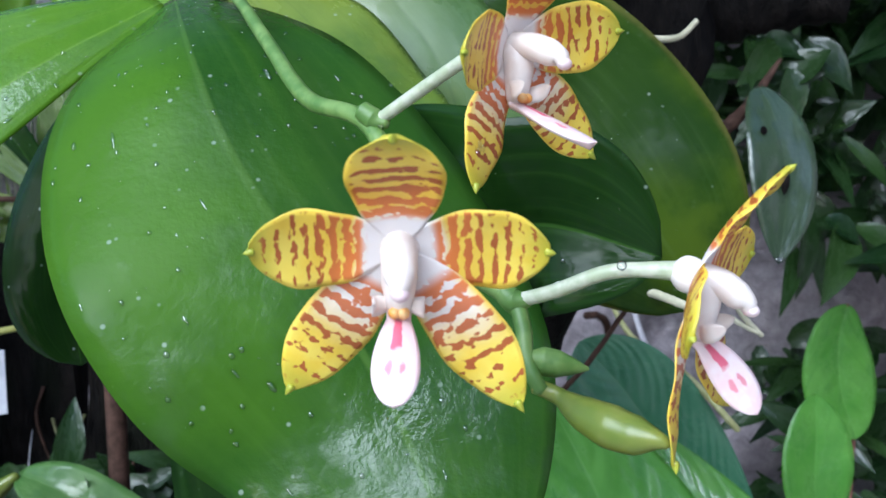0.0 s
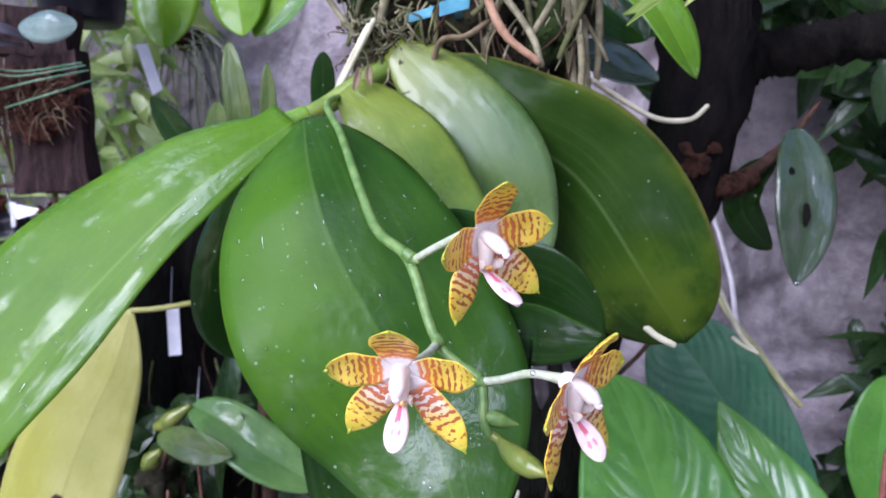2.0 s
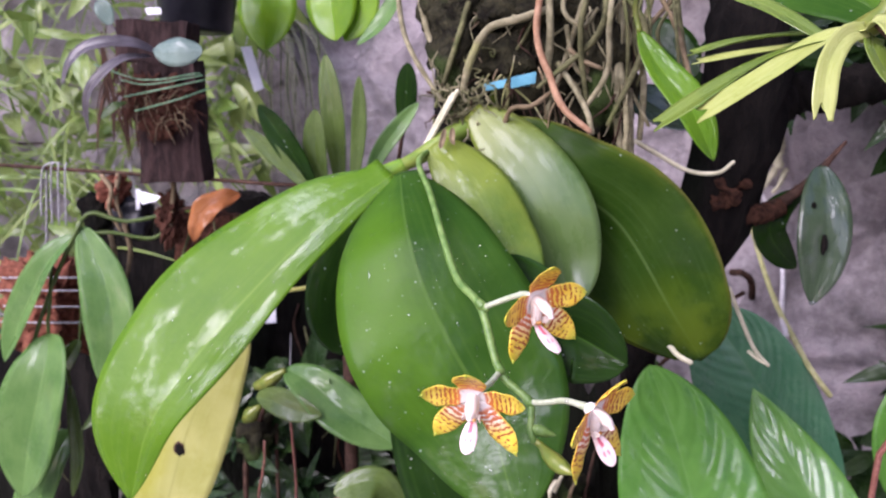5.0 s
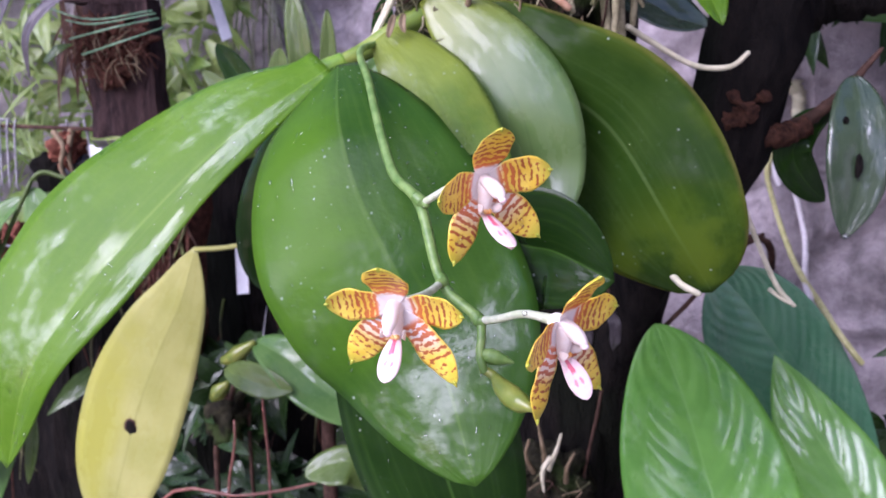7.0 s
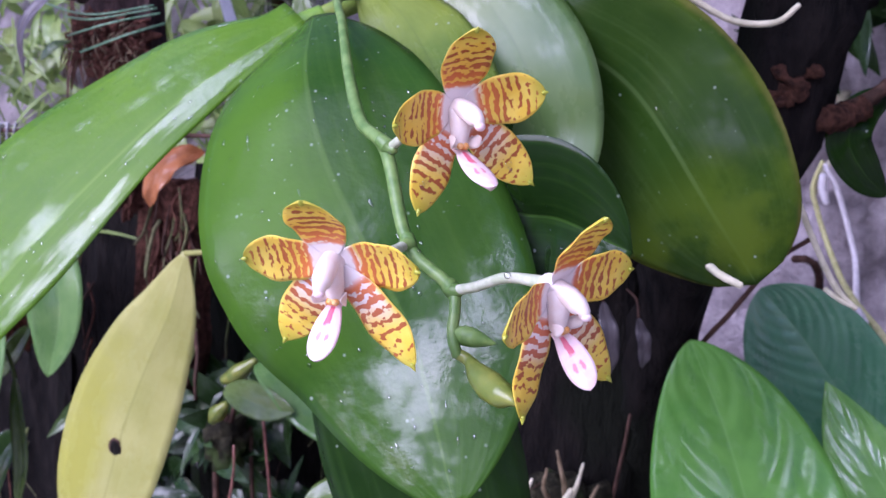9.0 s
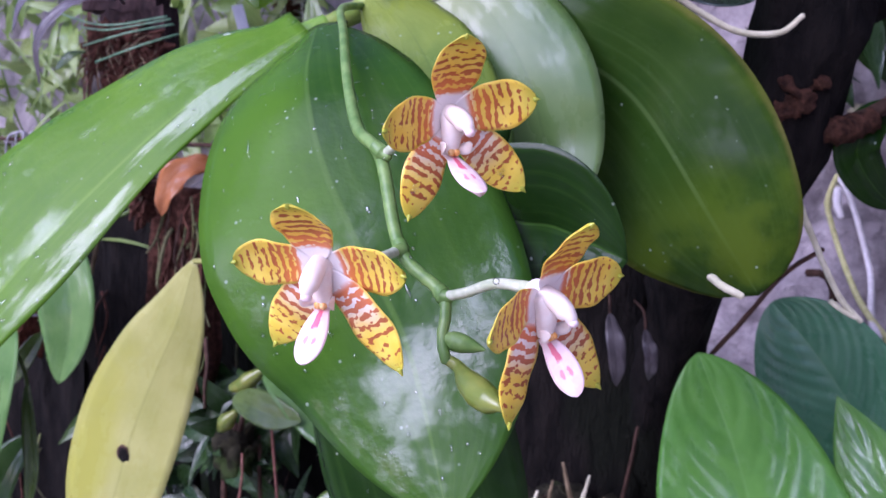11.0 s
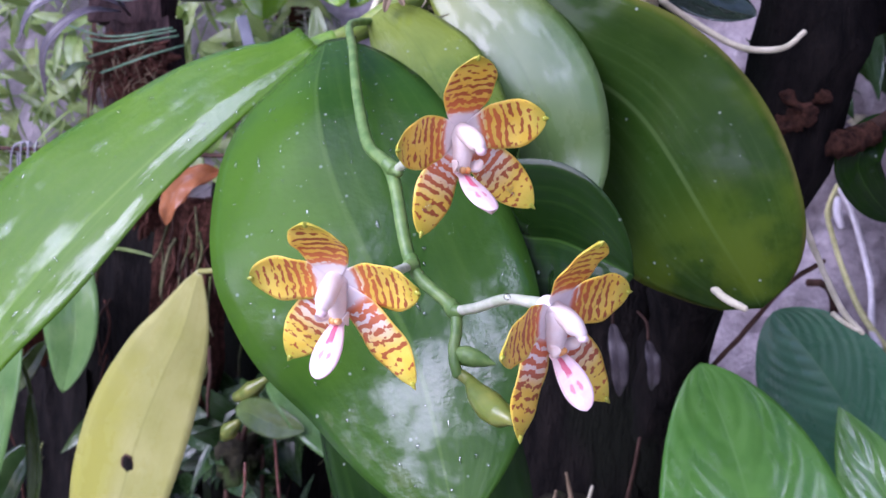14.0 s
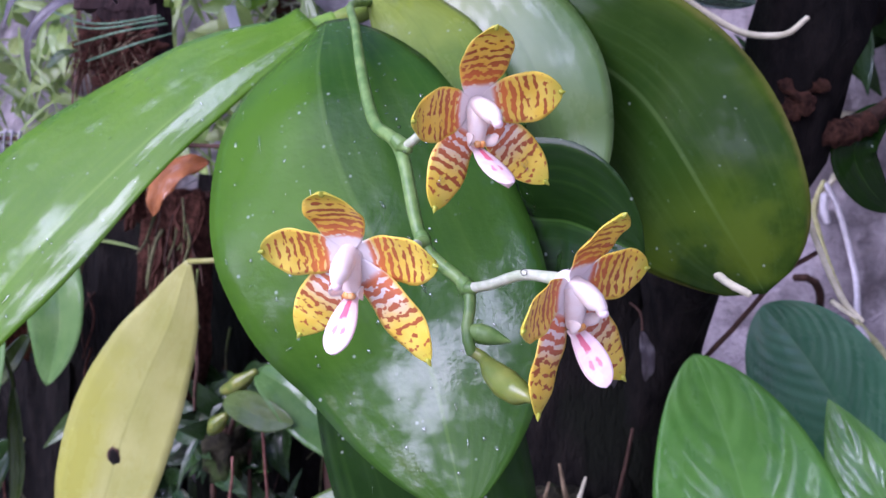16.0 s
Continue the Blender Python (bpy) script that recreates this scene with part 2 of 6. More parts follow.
LEAF_LATERAL = leaf_material("veined_leaf", (0.080, 0.250, 0.026), (0.145, 0.360, 0.050), (0.19, 0.40, 0.09), 0.50, lateral=4.5, wet=0.35, relief=0.12, lines=0.05, swelling=0.3)
# Paler green for one of the veined leaves.
LEAF_LATERAL_PALE = leaf_material("veined_leaf_pale", (0.105, 0.295, 0.038), (0.180, 0.400, 0.075), (0.26, 0.48, 0.13), 0.42, lateral=4.5, wet=0.6, relief=0.12, lines=0.05, swelling=0.3, film=0.5)
LEAF_LATERAL_DARK = leaf_material("veined_leaf_dark", (0.060, 0.195, 0.095), (0.110, 0.275, 0.145), (0.14, 0.30, 0.15), 0.44, lateral=8, relief=0.12, lines=0.05, wet=0.4, swelling=0.3, sheen=0.3)
LEAF_YELLOW = leaf_material("leaf_yellowing", (0.285, 0.29, 0.070), (0.385, 0.375, 0.125), (0.18, 0.205, 0.05), 0.42, coat=0.05, wet=0.1, flush_or_light=((0.32, 0.32, 0.045), 0.85, 0.7, 0.3, 0.4))
LEAF_GREY = leaf_material("leaf_grey_green", (0.06, 0.14, 0.03), (0.13, 0.235, 0.065), (0.15, 0.25, 0.08), 0.34, wet=0.45, sheen=0.15, cover=(0.48, 0.6))
LEAF_DULL = leaf_material("leaf_dull_green", (0.034, 0.060, 0.028), (0.062, 0.095, 0.050), (0.09, 0.13, 0.06), 0.34, wet=0.6, film=0.8)
LEAF_OLIVE = leaf_material("leaf_olive_green", (0.060, 0.098, 0.020), (0.098, 0.150, 0.032), (0.13, 0.19, 0.05), 0.4, coat=0.1)
LEAF_LIME = leaf_material("leaf_lime", (0.16, 0.34, 0.010), (0.27, 0.48, 0.02), (0.28, 0.46, 0.05), 0.35, coat=0.15, through=0.4)
LEAF_STRAP = leaf_material("strap_leaf", (0.33, 0.38, 0.09), (0.48, 0.51, 0.19), (0.36, 0.42, 0.12), 0.4, coat=0.1, lines=0.3, swelling=0.15)
# Darker green, given to half of the strap leaves.
LEAF_STRAP_DARK = leaf_material("strap_leaf_darker", (0.09, 0.15, 0.02), (0.17, 0.235, 0.04), (0.22, 0.28, 0.06), 0.4, coat=0.1, lines=0.3, swelling=0.15)
LEAF_BROWN = leaf_material("leaf_dead", (0.24, 0.075, 0.022), (0.40, 0.16, 0.05), (0.18, 0.06, 0.02), 0.6, coat=0.0, lines=0.3)
LEAF_WITHERED = leaf_material("leaf_withered", (0.060, 0.052, 0.052), (0.130, 0.115, 0.120), (0.08, 0.06, 0.05), 0.55, lines=0.3, wet=0.1)
LEAF_BLUE = leaf_material("leaf_blue_grey", (0.11, 0.17, 0.145), (0.21, 0.28, 0.24), (0.18, 0.25, 0.21), 0.5, coat=0.0)
LEAF_PURPLE = leaf_material("leaf_grey_purple", (0.045, 0.036, 0.040), (0.13, 0.115, 0.13), (0.22, 0.20, 0.22), 0.5, coat=0.0)
FOLIAGE_BRIGHT = leaf_material("foliage_bright", (0.085, 0.165, 0.022), (0.24, 0.34, 0.07), (0.32, 0.42, 0.12), 0.42, coat=0.0, through=0.35, island=(0.42, 0.46, 0.19))
# Foliage in shade: the shade is put into these two greens.
FOLIAGE_SHADED = leaf_material("foliage_shaded", (0.008, 0.024, 0.008), (0.024, 0.054, 0.016), (0.05, 0.10, 0.03), 0.42, coat=0.0, island=(0.05, 0.10, 0.02))
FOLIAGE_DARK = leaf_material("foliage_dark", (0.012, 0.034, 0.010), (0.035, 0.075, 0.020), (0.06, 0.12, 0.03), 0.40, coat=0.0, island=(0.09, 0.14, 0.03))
TEPAL_SEPAL = tepal_material("tepal_dorsal", 0.18, 9.5, 0.42)
TEPAL_PETAL = tepal_material("tepal_petal", 0.30, 10.5, 0.18)
TEPAL_LOWER = tepal_material("tepal_lower", 0.66, 11.0, 0.2)
WAX_WHITE = waxy_material("flower_white", (0.86, 0.75, 0.68), (0.90, 0.82, 0.76))
WAX_LIP = waxy_material("flower_lip", (0.86, 0.64, 0.64), (0.90, 0.77, 0.77), (0.70, 0.04, 0.13))
WAX_TIP = waxy_material("tepal_tip", (0.38, 0.42, 0.03), (0.48, 0.48, 0.04))
WAX_SHEATH = waxy_material("sheath_yellow_green", (0.15, 0.24, 0.025), (0.27, 0.34, 0.05), scale=90, rough=0.45)
WAX_COLLAR = waxy_material("sheath_bright_green", (0.13, 0.27, 0.018), (0.22, 0.36, 0.035), scale=90, rough=0.35)
WAX_ORANGE = waxy_material("flower_callus", (0.82, 0.36, 0.06), (0.86, 0.58, 0.25))
WAX_STALK = waxy_material("pedicel_white", (0.42, 0.47, 0.30), (0.58, 0.60, 0.46))
WAX_GREEN = waxy_material("flower_stem_green", (0.10, 0.20, 0.035), (0.19, 0.30, 0.075), scale=160, rough=0.5)
WAX_BUD = waxy_material("bud_green", (0.13, 0.18, 0.022), (0.23, 0.25, 0.045), scale=90, rough=0.28)
ROOT_GREY = rough_material("root_grey", (0.14, 0.125, 0.07), (0.32, 0.29, 0.18), 110, 0.4, 0.7, 0.001, (0.22, 0.22, 0.09))
ROOT_BROWN = rough_material("root_brown", (0.12, 0.09, 0.05), (0.24, 0.18, 0.11), 110, 0.4, 0.7, 0.001)
ROOT_SALMON = rough_material("root_salmon", (0.26, 0.14, 0.08), (0.44, 0.27, 0.17), 110, 0.4, 0.7, 0.001)
ROOT_MOSSY = rough_material("root_mossy", (0.06, 0.06, 0.028), (0.17, 0.165, 0.08), 110, 0.5, 0.75, 0.001, (0.12, 0.15, 0.04))
ROOT_STRAW = rough_material("root_straw", (0.40, 0.40, 0.16), (0.60, 0.58, 0.30), 90, 0.4, 0.7, 0.001)
ROOT_WHITE = rough_material("root_white", (0.60, 0.56, 0.58), (0.80, 0.76, 0.78), 90, 0.4, 0.7, 0.001)
ROOT_PALE = rough_material("root_pale", (0.44, 0.42, 0.28), (0.66, 0.62, 0.45), 110, 0.4, 0.7, 0.001)
# Kept near black: shade behind the plants is put into this bark.
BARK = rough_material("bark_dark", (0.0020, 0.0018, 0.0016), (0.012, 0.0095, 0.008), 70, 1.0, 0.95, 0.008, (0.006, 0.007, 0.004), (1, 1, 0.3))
MOSSY = rough_material("bark_mossy", (0.008, 0.007, 0.005), (0.045, 0.042, 0.022), 90, 1.0, 0.85, 0.006, (0.035, 0.055, 0.014))
FERN_BOARD = rough_material("tree_fern_board", (0.012, 0.007, 0.007), (0.055, 0.032, 0.030), 140, 1.0, 0.85, 0.004, (0.03, 0.017, 0.016), (1, 1, 0.25))
FIBRE = rough_material("brown_fibre", (0.035, 0.014, 0.009), (0.13, 0.055, 0.036), 140, 1.0, 0.9, 0.004)
CLAY = rough_material("red_clay", (0.13, 0.045, 0.028), (0.32, 0.12, 0.075), 120, 1.0, 0.9, 0.004)
CEMENT = rough_material("wall_cement", (0.29, 0.252, 0.275), (0.46, 0.405, 0.435), 22, 0.9, 0.9, 0.008, (0.22, 0.19, 0.20))
SOIL = rough_material("soil", (0.006, 0.005, 0.004), (0.025, 0.022, 0.016), 40, 1.0, 0.9, 0.01)
POT_BLACK = rough_material("black_plastic", (0.008, 0.008, 0.012), (0.018, 0.018, 0.024), 60, 0.1, 0.4, 0.0005)
LABEL_WHITE = rough_material("label_white", (0.62, 0.62, 0.68), (0.78, 0.78, 0.82), 50, 0.1, 0.5, 0.0005)
TAG_BLUE = rough_material("tag_blue", (0.09, 0.27, 0.36), (0.14, 0.38, 0.50), 80, 0.1, 0.5, 0.0005)
WIRE = rough_material("wire_grey", (0.22, 0.21, 0.22), (0.45, 0.44, 0.46), 200, 0.2, 0.45, 0.0004)
film = Nodes("water")
clear = film.add("ShaderNodeBsdfTransparent")
shine = film.add("ShaderNodeBsdfGlossy")
shine.inputs["Roughness"].default_value = 0.1
facing = film.add("ShaderNodeFresnel")
facing.inputs["IOR"].default_value = 1.28
both = film.add("ShaderNodeMixShader")
sheen = film.add("ShaderNodeMath", operation="MAXIMUM")
sheen.inputs[1].default_value = 0.09
film.t.links.new(facing.outputs[0], sheen.inputs[0])
for a, b in ((sheen.outputs[0], both.inputs[0]), (clear.outputs[0], both.inputs[1]), (shine.outputs[0], both.inputs[2]), (both.outputs[0], film.out.inputs[0])):
    film.t.links.new(a, b)
WATER = film.mat
PAVING = rough_material("concrete_paving", (0.32, 0.31, 0.29), (0.48, 0.46, 0.43), 12, 0.5, 0.85, 0.004, (0.26, 0.26, 0.23))
rock = Nodes("wall_stone")
grain, blot, wide = rock.noise(34, 7, None, 0.7), rock.noise(7, 5, None, 0.6), rock.noise(2.4, 4)
shade = rock.mix(rock.step(grain, 0.32, 0.7), (0.26, 0.228, 0.242), (0.46, 0.408, 0.428))
shade = rock.mix(rock.step(blot, 0.52, 0.68, 0.0, 0.75), shade, (0.54, 0.465, 0.495))
shade = rock.mix(rock.step(wide, 0.52, 0.66, 0.0, 0.5), shade, (0.17, 0.15, 0.16))
bent = rock.add("ShaderNodeVectorMath", operation="ADD")
rock.put(bent.inputs[0], rock.coords())
rock.put(bent.inputs[1], rock.xyz(rock.math("MULTIPLY", blot, 0.10), rock.math("MULTIPLY", grain, 0.03), rock.math("MULTIPLY", wide, 0.12)))
seam = rock.step(rock.voronoi(2.6, bent.outputs[0], "DISTANCE_TO_EDGE"), 0.0, 0.05)
shade = rock.mix(rock.math("MULTIPLY", rock.math("SUBTRACT", 1.0, seam), 0.35), shade, (0.09, 0.08, 0.085))
lift = rock.math("ADD", rock.math("MULTIPLY", seam, 0.6), rock.math("ADD", grain, rock.math("MULTIPLY", rock.noise(160, 4), 0.4)))
STONE = rock.finish(shade, 0.88, rock.bump(lift, 1.0, 0.010), spec=0.25)
TIE_GREEN = waxy_material("tie_green", (0.10, 0.22, 0.11), (0.20, 0.33, 0.2))
STRAND = waxy_material("dry_strand", (0.35, 0.36, 0.24), (0.55, 0.54, 0.42))
RUST_WOOD = rough_material("splintered_wood", (0.016, 0.008, 0.006), (0.095, 0.042, 0.025), 170, 1.0, 0.9, 0.005)
TWIG = rough_material("twig_brown", (0.03, 0.017, 0.012), (0.09, 0.05, 0.036), 90, 0.6, 0.8, 0.001)
RED_STEM = waxy_material("red_stem", (0.20, 0.07, 0.05), (0.33, 0.14, 0.10))


# ---- mesh building ----
def curve_through(pts, count):
    """Points and tangents at even steps along a smooth curve through pts."""
    p = np.array(pts, float)
    if len(p) == 2:
        p = np.array([p[0], (p[0] + p[1]) / 2, p[1]])
    ext = np.vstack([2 * p[0] - p[1], p, 2 * p[-1] - p[-2]])
    out = []
    for i in range(1, len(ext) - 2):
        a, b, c, d = ext[i - 1:i + 3]
        for s in np.linspace(0, 1, 24, endpoint=False):
            out.append(0.5 * (2 * b + (c - a) * s + (2 * a - 5 * b + 4 * c - d) * s * s + (3 * b - a - 3 * c + d) * s ** 3))
    out.append(p[-1])
    out = np.array(out)
    run = np.concatenate([[0], np.cumsum(np.linalg.norm(np.diff(out, axis=0), axis=1))])
    want = np.linspace(0, run[-1], count)
    q = np.stack([np.interp(want, run, out[:, k]) for k in range(3)], 1)
    tan = np.gradient(q, axis=0)
    return q, tan / np.linalg.norm(tan, axis=1)[:, None]


def mesh_object(name, verts, faces, material, parent=None, uvs=None, label=""):
    me = bpy.data.meshes.new(name)
    me.from_pydata([tuple(map(float, v)) for v in verts], [], faces)
    if uvs is not None:
        lay = me.uv_layers.new(name="UVMap")
        for loop in me.loops:
            lay.data[loop.index].uv = uvs[loop.vertex_index]
    me.polygons.foreach_set("use_smooth", [True] * len(me.polygons))
    me.materials.append(material)
    me.update()
    ob = new(name, me)
    if parent is not None:
        ob.parent = parent
    if label:
        ob["label"] = label
    return ob


def part(name, bm, material, parent=None, label="", smooth=False):
    """Links a bmesh as one mesh object under a thing or a part."""
    me = bpy.data.meshes.new(name)
    bmesh.ops.recalc_face_normals(bm, faces=bm.faces)
    bm.to_mesh(me)
    bm.free()
    if smooth:
        me.polygons.foreach_set("use_smooth", [True] * len(me.polygons))
    me.materials.append(material)
    ob = new(name, me)
    if parent is not None:
        ob.parent = parent
    if label:
        ob["label"] = label
    return ob


def thing(name, label, category, group="", kind=""):
    return tagged(new(name), label, category, group, kind)


class Blade:
    """A leaf's surface: a midrib through points, half widths to both sides, a fold, a cup and waves."""

    def __init__(self, pts, left, right, up, fold=(0, 0), cup=(0, 0), prof=(0.6, 3.2, 0.55), base=0.08, ripple=0.0, veins=11, wave=0.0, waves=2.5, seed=0.0, rows=40, notch=0.0):
        self.q, self.tan = curve_through(pts, rows)
        ups = np.array(up, float)
        if ups.ndim == 1:
            ups = ups[None]
        s = np.linspace(0, 1, rows)
        self.up = np.stack([np.interp(s, np.linspace(0, 1, len(ups)), ups[:, k]) if len(ups) > 1 else np.full(rows, ups[0, k]) for k in range(3)], 1)
        self.side = np.cross(self.tan, self.up)
        self.side /= np.linalg.norm(self.side, axis=1)[:, None]
        self.nor = np.cross(self.side, self.tan)
        p, q, r = prof
        w = (np.maximum(s, 1e-4) ** p) * np.maximum(1 - s ** q, 0) ** r
        w = w / w.max()
        w = np.maximum(w, base * (1 - s) ** 0.5 * (s < 0.5))
        if notch:
            w = np.maximum(w, np.where(s > 0.5, 0.8, 0.0))
        self.w, self.left, self.right = w, left, right
        self.fold, self.cup, self.ripple, self.veins, self.wave, self.waves, self.seed, self.rows, self.notch = fold, cup, ripple, veins, wave, waves, seed, rows, notch

    def at(self, i, v):
        s = i / (self.rows - 1)
        k = 0 if v >= 0 else 1
        half = (self.left if v >= 0 else self.right) * self.w[i]
        turns = self.fold[k] if isinstance(self.fold[k], (list, tuple)) else (self.fold[k], self.fold[k])
        a = radians(float(np.interp(s, np.linspace(0, 1, len(turns)), turns)))
        x = abs(v)
        out = half * (x * math.cos(a))
        lift = half * (x * math.sin(a) + self.cup[k] * x * x)
        lift += self.wave * x ** 1.5 * math.sin((s * self.waves + (0.31 if k else 0.0) + self.seed) * 6.283) * min(1, 4 * s, 5 * (1 - s))
        lift += self.ripple * (2 * abs(math.sin((s - 0.30 * x ** 1.4) * self.veins * 3.1416)) ** 0.7 - 1) * min(1, 5 * x) * min(1, 5 * (1 - x)) * min(1, 6 * (1 - s))
        p = self.q[i] + self.side[i] * (out if v >= 0 else -out) + self.nor[i] * lift
        if self.notch:
            p = p - self.tan[i] * self.notch * max(0.0, 1 - abs(v - 0.15) * 1.6) * s ** 10
        return p


def blade_object(name, blade, material, parent=None, label="", cols=16, thick=0.001):
    rows = blade.rows
    cols += cols % 2
    vs = np.linspace(-1, 1, cols + 1)
    vs = np.sign(vs) * np.abs(vs) ** 1.5
    top = np.array([[blade.at(i, v) for v in vs] for i in range(rows)])
    du = np.gradient(top, axis=0)
    dv = np.gradient(top, axis=1)
    nn = np.cross(dv, du)
    ln = np.linalg.norm(nn, axis=2)[..., None]
    nn = np.where(ln > 1e-12, nn / np.maximum(ln, 1e-12), 0)
    flip = np.sign(np.sum(nn * blade.nor[:, None, :], axis=2))[..., None]
    nn = nn * np.where(flip == 0, 1, flip)
    body = np.minimum(1, 1.0 - 0.75 * np.abs(vs) ** 3)[None, :, None]
    low = top - nn * thick * body
    c = cols + 1
    verts = np.concatenate([top.reshape(-1, 3), low.reshape(-1, 3)])
    n = rows * c
    faces = []
    for i in range(rows - 1):
        for j in range(cols):
            a = i * c + j
            faces.append((a, a + c, a + c + 1, a + 1))
            faces.append((n + a, n + a + 1, n + a + c + 1, n + a + c))
        for a, b in ((i * c, (i + 1) * c), ((i + 1) * c + cols, i * c + cols)):
            faces.append((a, n + a, n + b, b))
    for i in (0, rows - 1):
        for j in range(cols):
            a = i * c + j
            faces.append((a, a + 1, n + a + 1, n + a) if i == 0 else (a + 1, a, n + a, n + a + 1))
    uv = [((v + 1) / 2, i / (rows - 1)) for i in range(rows) for v in vs]
    return mesh_object(name, verts, faces, material, parent, uv + uv, label)


def tube(name, pts, radii, material, parent=None, label="", sides=10, steps=30, rough=0.0, seed=0):
    """A round, tapering stalk, root or wire along a smooth curve, with closed ends."""
    q, tan = curve_through(pts, steps)
    rad = np.interp(np.linspace(0, 1, steps), np.linspace(0, 1, len(radii)), radii)
    ref = np.array([0.31, 0.22, 0.92]) if abs(tan[0][2]) < 0.9 else np.array([0.9, 0.3, 0.1])
    rnd = random.Random(seed + 5)
    verts, faces, uv = [], [], []
    for i in range(steps):
        a = np.cross(tan[i], ref)
        a /= np.linalg.norm(a)
        b = np.cross(tan[i], a)
        ref = np.cross(a, tan[i])
        for k in range(sides):
            g = 2 * math.pi * k / sides
            r = rad[i] * (1 + rough * (rnd.random() - 0.5))
            verts.append(q[i] + r * (math.cos(g) * a + math.sin(g) * b))
            uv.append((k / sides, i / (steps - 1)))
    for i in range(steps - 1):
        for k in range(sides):
            a, b = i * sides + k, i * sides + (k + 1) % sides
            faces.append((a, a + sides, b + sides, b))
    verts += [q[0] - tan[0] * rad[0] * 0.6, q[-1] + tan[-1] * rad[-1] * 0.6]
    uv += [(0.5, 0.0), (0.5, 1.0)]
    z = steps * sides
    for k in range(sides):
        faces.append((z, k, (k + 1) % sides))
        faces.append((z + 1, z - sides + (k + 1) % sides, z - sides + k))
    return mesh_object(name, verts, faces, material, parent, uv, label)


def lump(name, centre, size, material, parent=None, label="", detail=4, rough=0.12, scale=30.0, turn=(0, 0, 0), boxy=0.0, seed=0):
    """An uneven mass: a sphere or block, pushed in and out by noise."""
    bm = bmesh.new()
    bmesh.ops.create_icosphere(bm, subdivisions=detail, radius=1.0)
    m = Euler([radians(a) for a in turn]).to_matrix()
    for v in bm.verts:
        d = v.co.copy()
        if boxy:
            k = max(abs(d.x), abs(d.y), abs(d.z))
            d = d.lerp(d / k, boxy)
        p = Vector((d.x * size[0], d.y * size[1], d.z * size[2]))
        nz = noise.noise(p * scale + Vector((seed * 3.1, 0, 0))) + 0.5 * noise.noise(p * scale * 2.7 + Vector((0, seed, 0)))
        v.co = Vector(centre) + m @ (p * (1 + rough * nz))
    return part(name, bm, material, parent, label, True)


def slab(name, lo, hi, material, parent=None, label="", bevel=0.003, turn=0.0, lean=0.0):
    """A block between two corners with softened edges, turned about its middle."""
    bm = bmesh.new()
    bmesh.ops.create_cube(bm, size=1.0)
    size = Vector(hi) - Vector(lo)
    mid = (Vector(hi) + Vector(lo)) / 2
    for v in bm.verts:
        v.co = Vector((v.co.x * size.x, v.co.y * size.y, v.co.z * size.z))
    bmesh.ops.bevel(bm, geom=bm.edges[:], offset=bevel, segments=2, affect="EDGES")
    bmesh.ops.transform(bm, matrix=Matrix.Translation(mid) @ Euler((0, radians(lean), radians(turn))).to_matrix().to_4x4(), verts=bm.verts)
    return part(name, bm, material, parent, label)


def rough_plank(name, centre, size, material, parent=None, label="", turn=(0, 0, 0), rough=0.004, scale=60.0, cuts=14):
    """A sawn or broken board: a block with many cuts whose faces and edges are pushed about."""
    bm = bmesh.new()
    bmesh.ops.create_cube(bm, size=2.0)
    bmesh.ops.subdivide_edges(bm, edges=bm.edges[:], cuts=cuts, use_grid_fill=True)
    m = Euler([radians(a) for a in turn]).to_matrix()
    for v in bm.verts:
        p = Vector((v.co.x * size[0], v.co.y * size[1], v.co.z * size[2]))
        q = Vector((p.x * scale, p.y * scale, p.z * scale * 0.4)) + Vector(centre) * 50
        p += Vector((noise.noise(q), noise.noise(q + Vector((7, 0, 0))), noise.noise(q + Vector((0, 9, 0))))) * rough
        v.co = Vector(centre) + m @ p
    return part(name, bm, material, parent, label)


def leaf_cloud(name, spots, material, label, category, rows=6):
    """Many small leaves in one mesh. spots: foot, way, width and normal of each."""
    verts, faces, uv = [], [], []
    for foot, way, half, nor in spots:
        foot, way, nor = Vector(foot), Vector(way), Vector(nor)
        side = way.cross(nor).normalized()
        nor = side.cross(way).normalized()
        base = len(verts)
        for i in range(rows):
            s = i / (rows - 1)
            w = half * math.sin(math.pi * min(1, 0.06 + s * 0.94) ** 0.8) + 0.0004
            mid = foot + way * s - nor * way.length * 0.25 * s * s
            for k, x in enumerate((-1, 0, 1)):
                verts.append(mid + side * w * x + nor * w * 0.35 * abs(x))
                uv.append(((x + 1) / 2, s))
        for i in range(rows - 1):
            for k in range(2):
                a = base + i * 3 + k
                faces.append((a, a + 3, a + 4, a + 1))
    return tagged(mesh_object(name, verts, faces, material, None, uv), label, category, kind="stuff")


DOMES = []
for bend in (-0.4, 0.0, 0.35):
    dome = [(math.cos(g) * q + bend * (math.sin(g) * q) ** 2, math.sin(g) * q, h) for q, h in ((1.0, -0.10), (0.86, 0.26), (0.5, 0.48)) for g in [2 * math.pi * k / 9 for k in range(9)]] + [(0.0, 0.0, 0.56)]
    sides = [(r * 9 + k, r * 9 + (k + 1) % 9, r * 9 + 9 + (k + 1) % 9, r * 9 + 9 + k) for r in range(2) for k in range(9)]
    sides += [(18 + k, 18 + (k + 1) % 9, 27) for k in range(9)] + [tuple(8 - k for k in range(9))]
    me = bpy.data.meshes.new("water_drop")
    me.from_pydata(dome, [], sides)
    me.polygons.foreach_set("use_smooth", [True] * len(me.polygons))
    me.materials.append(WATER)
    DOMES.append(me)


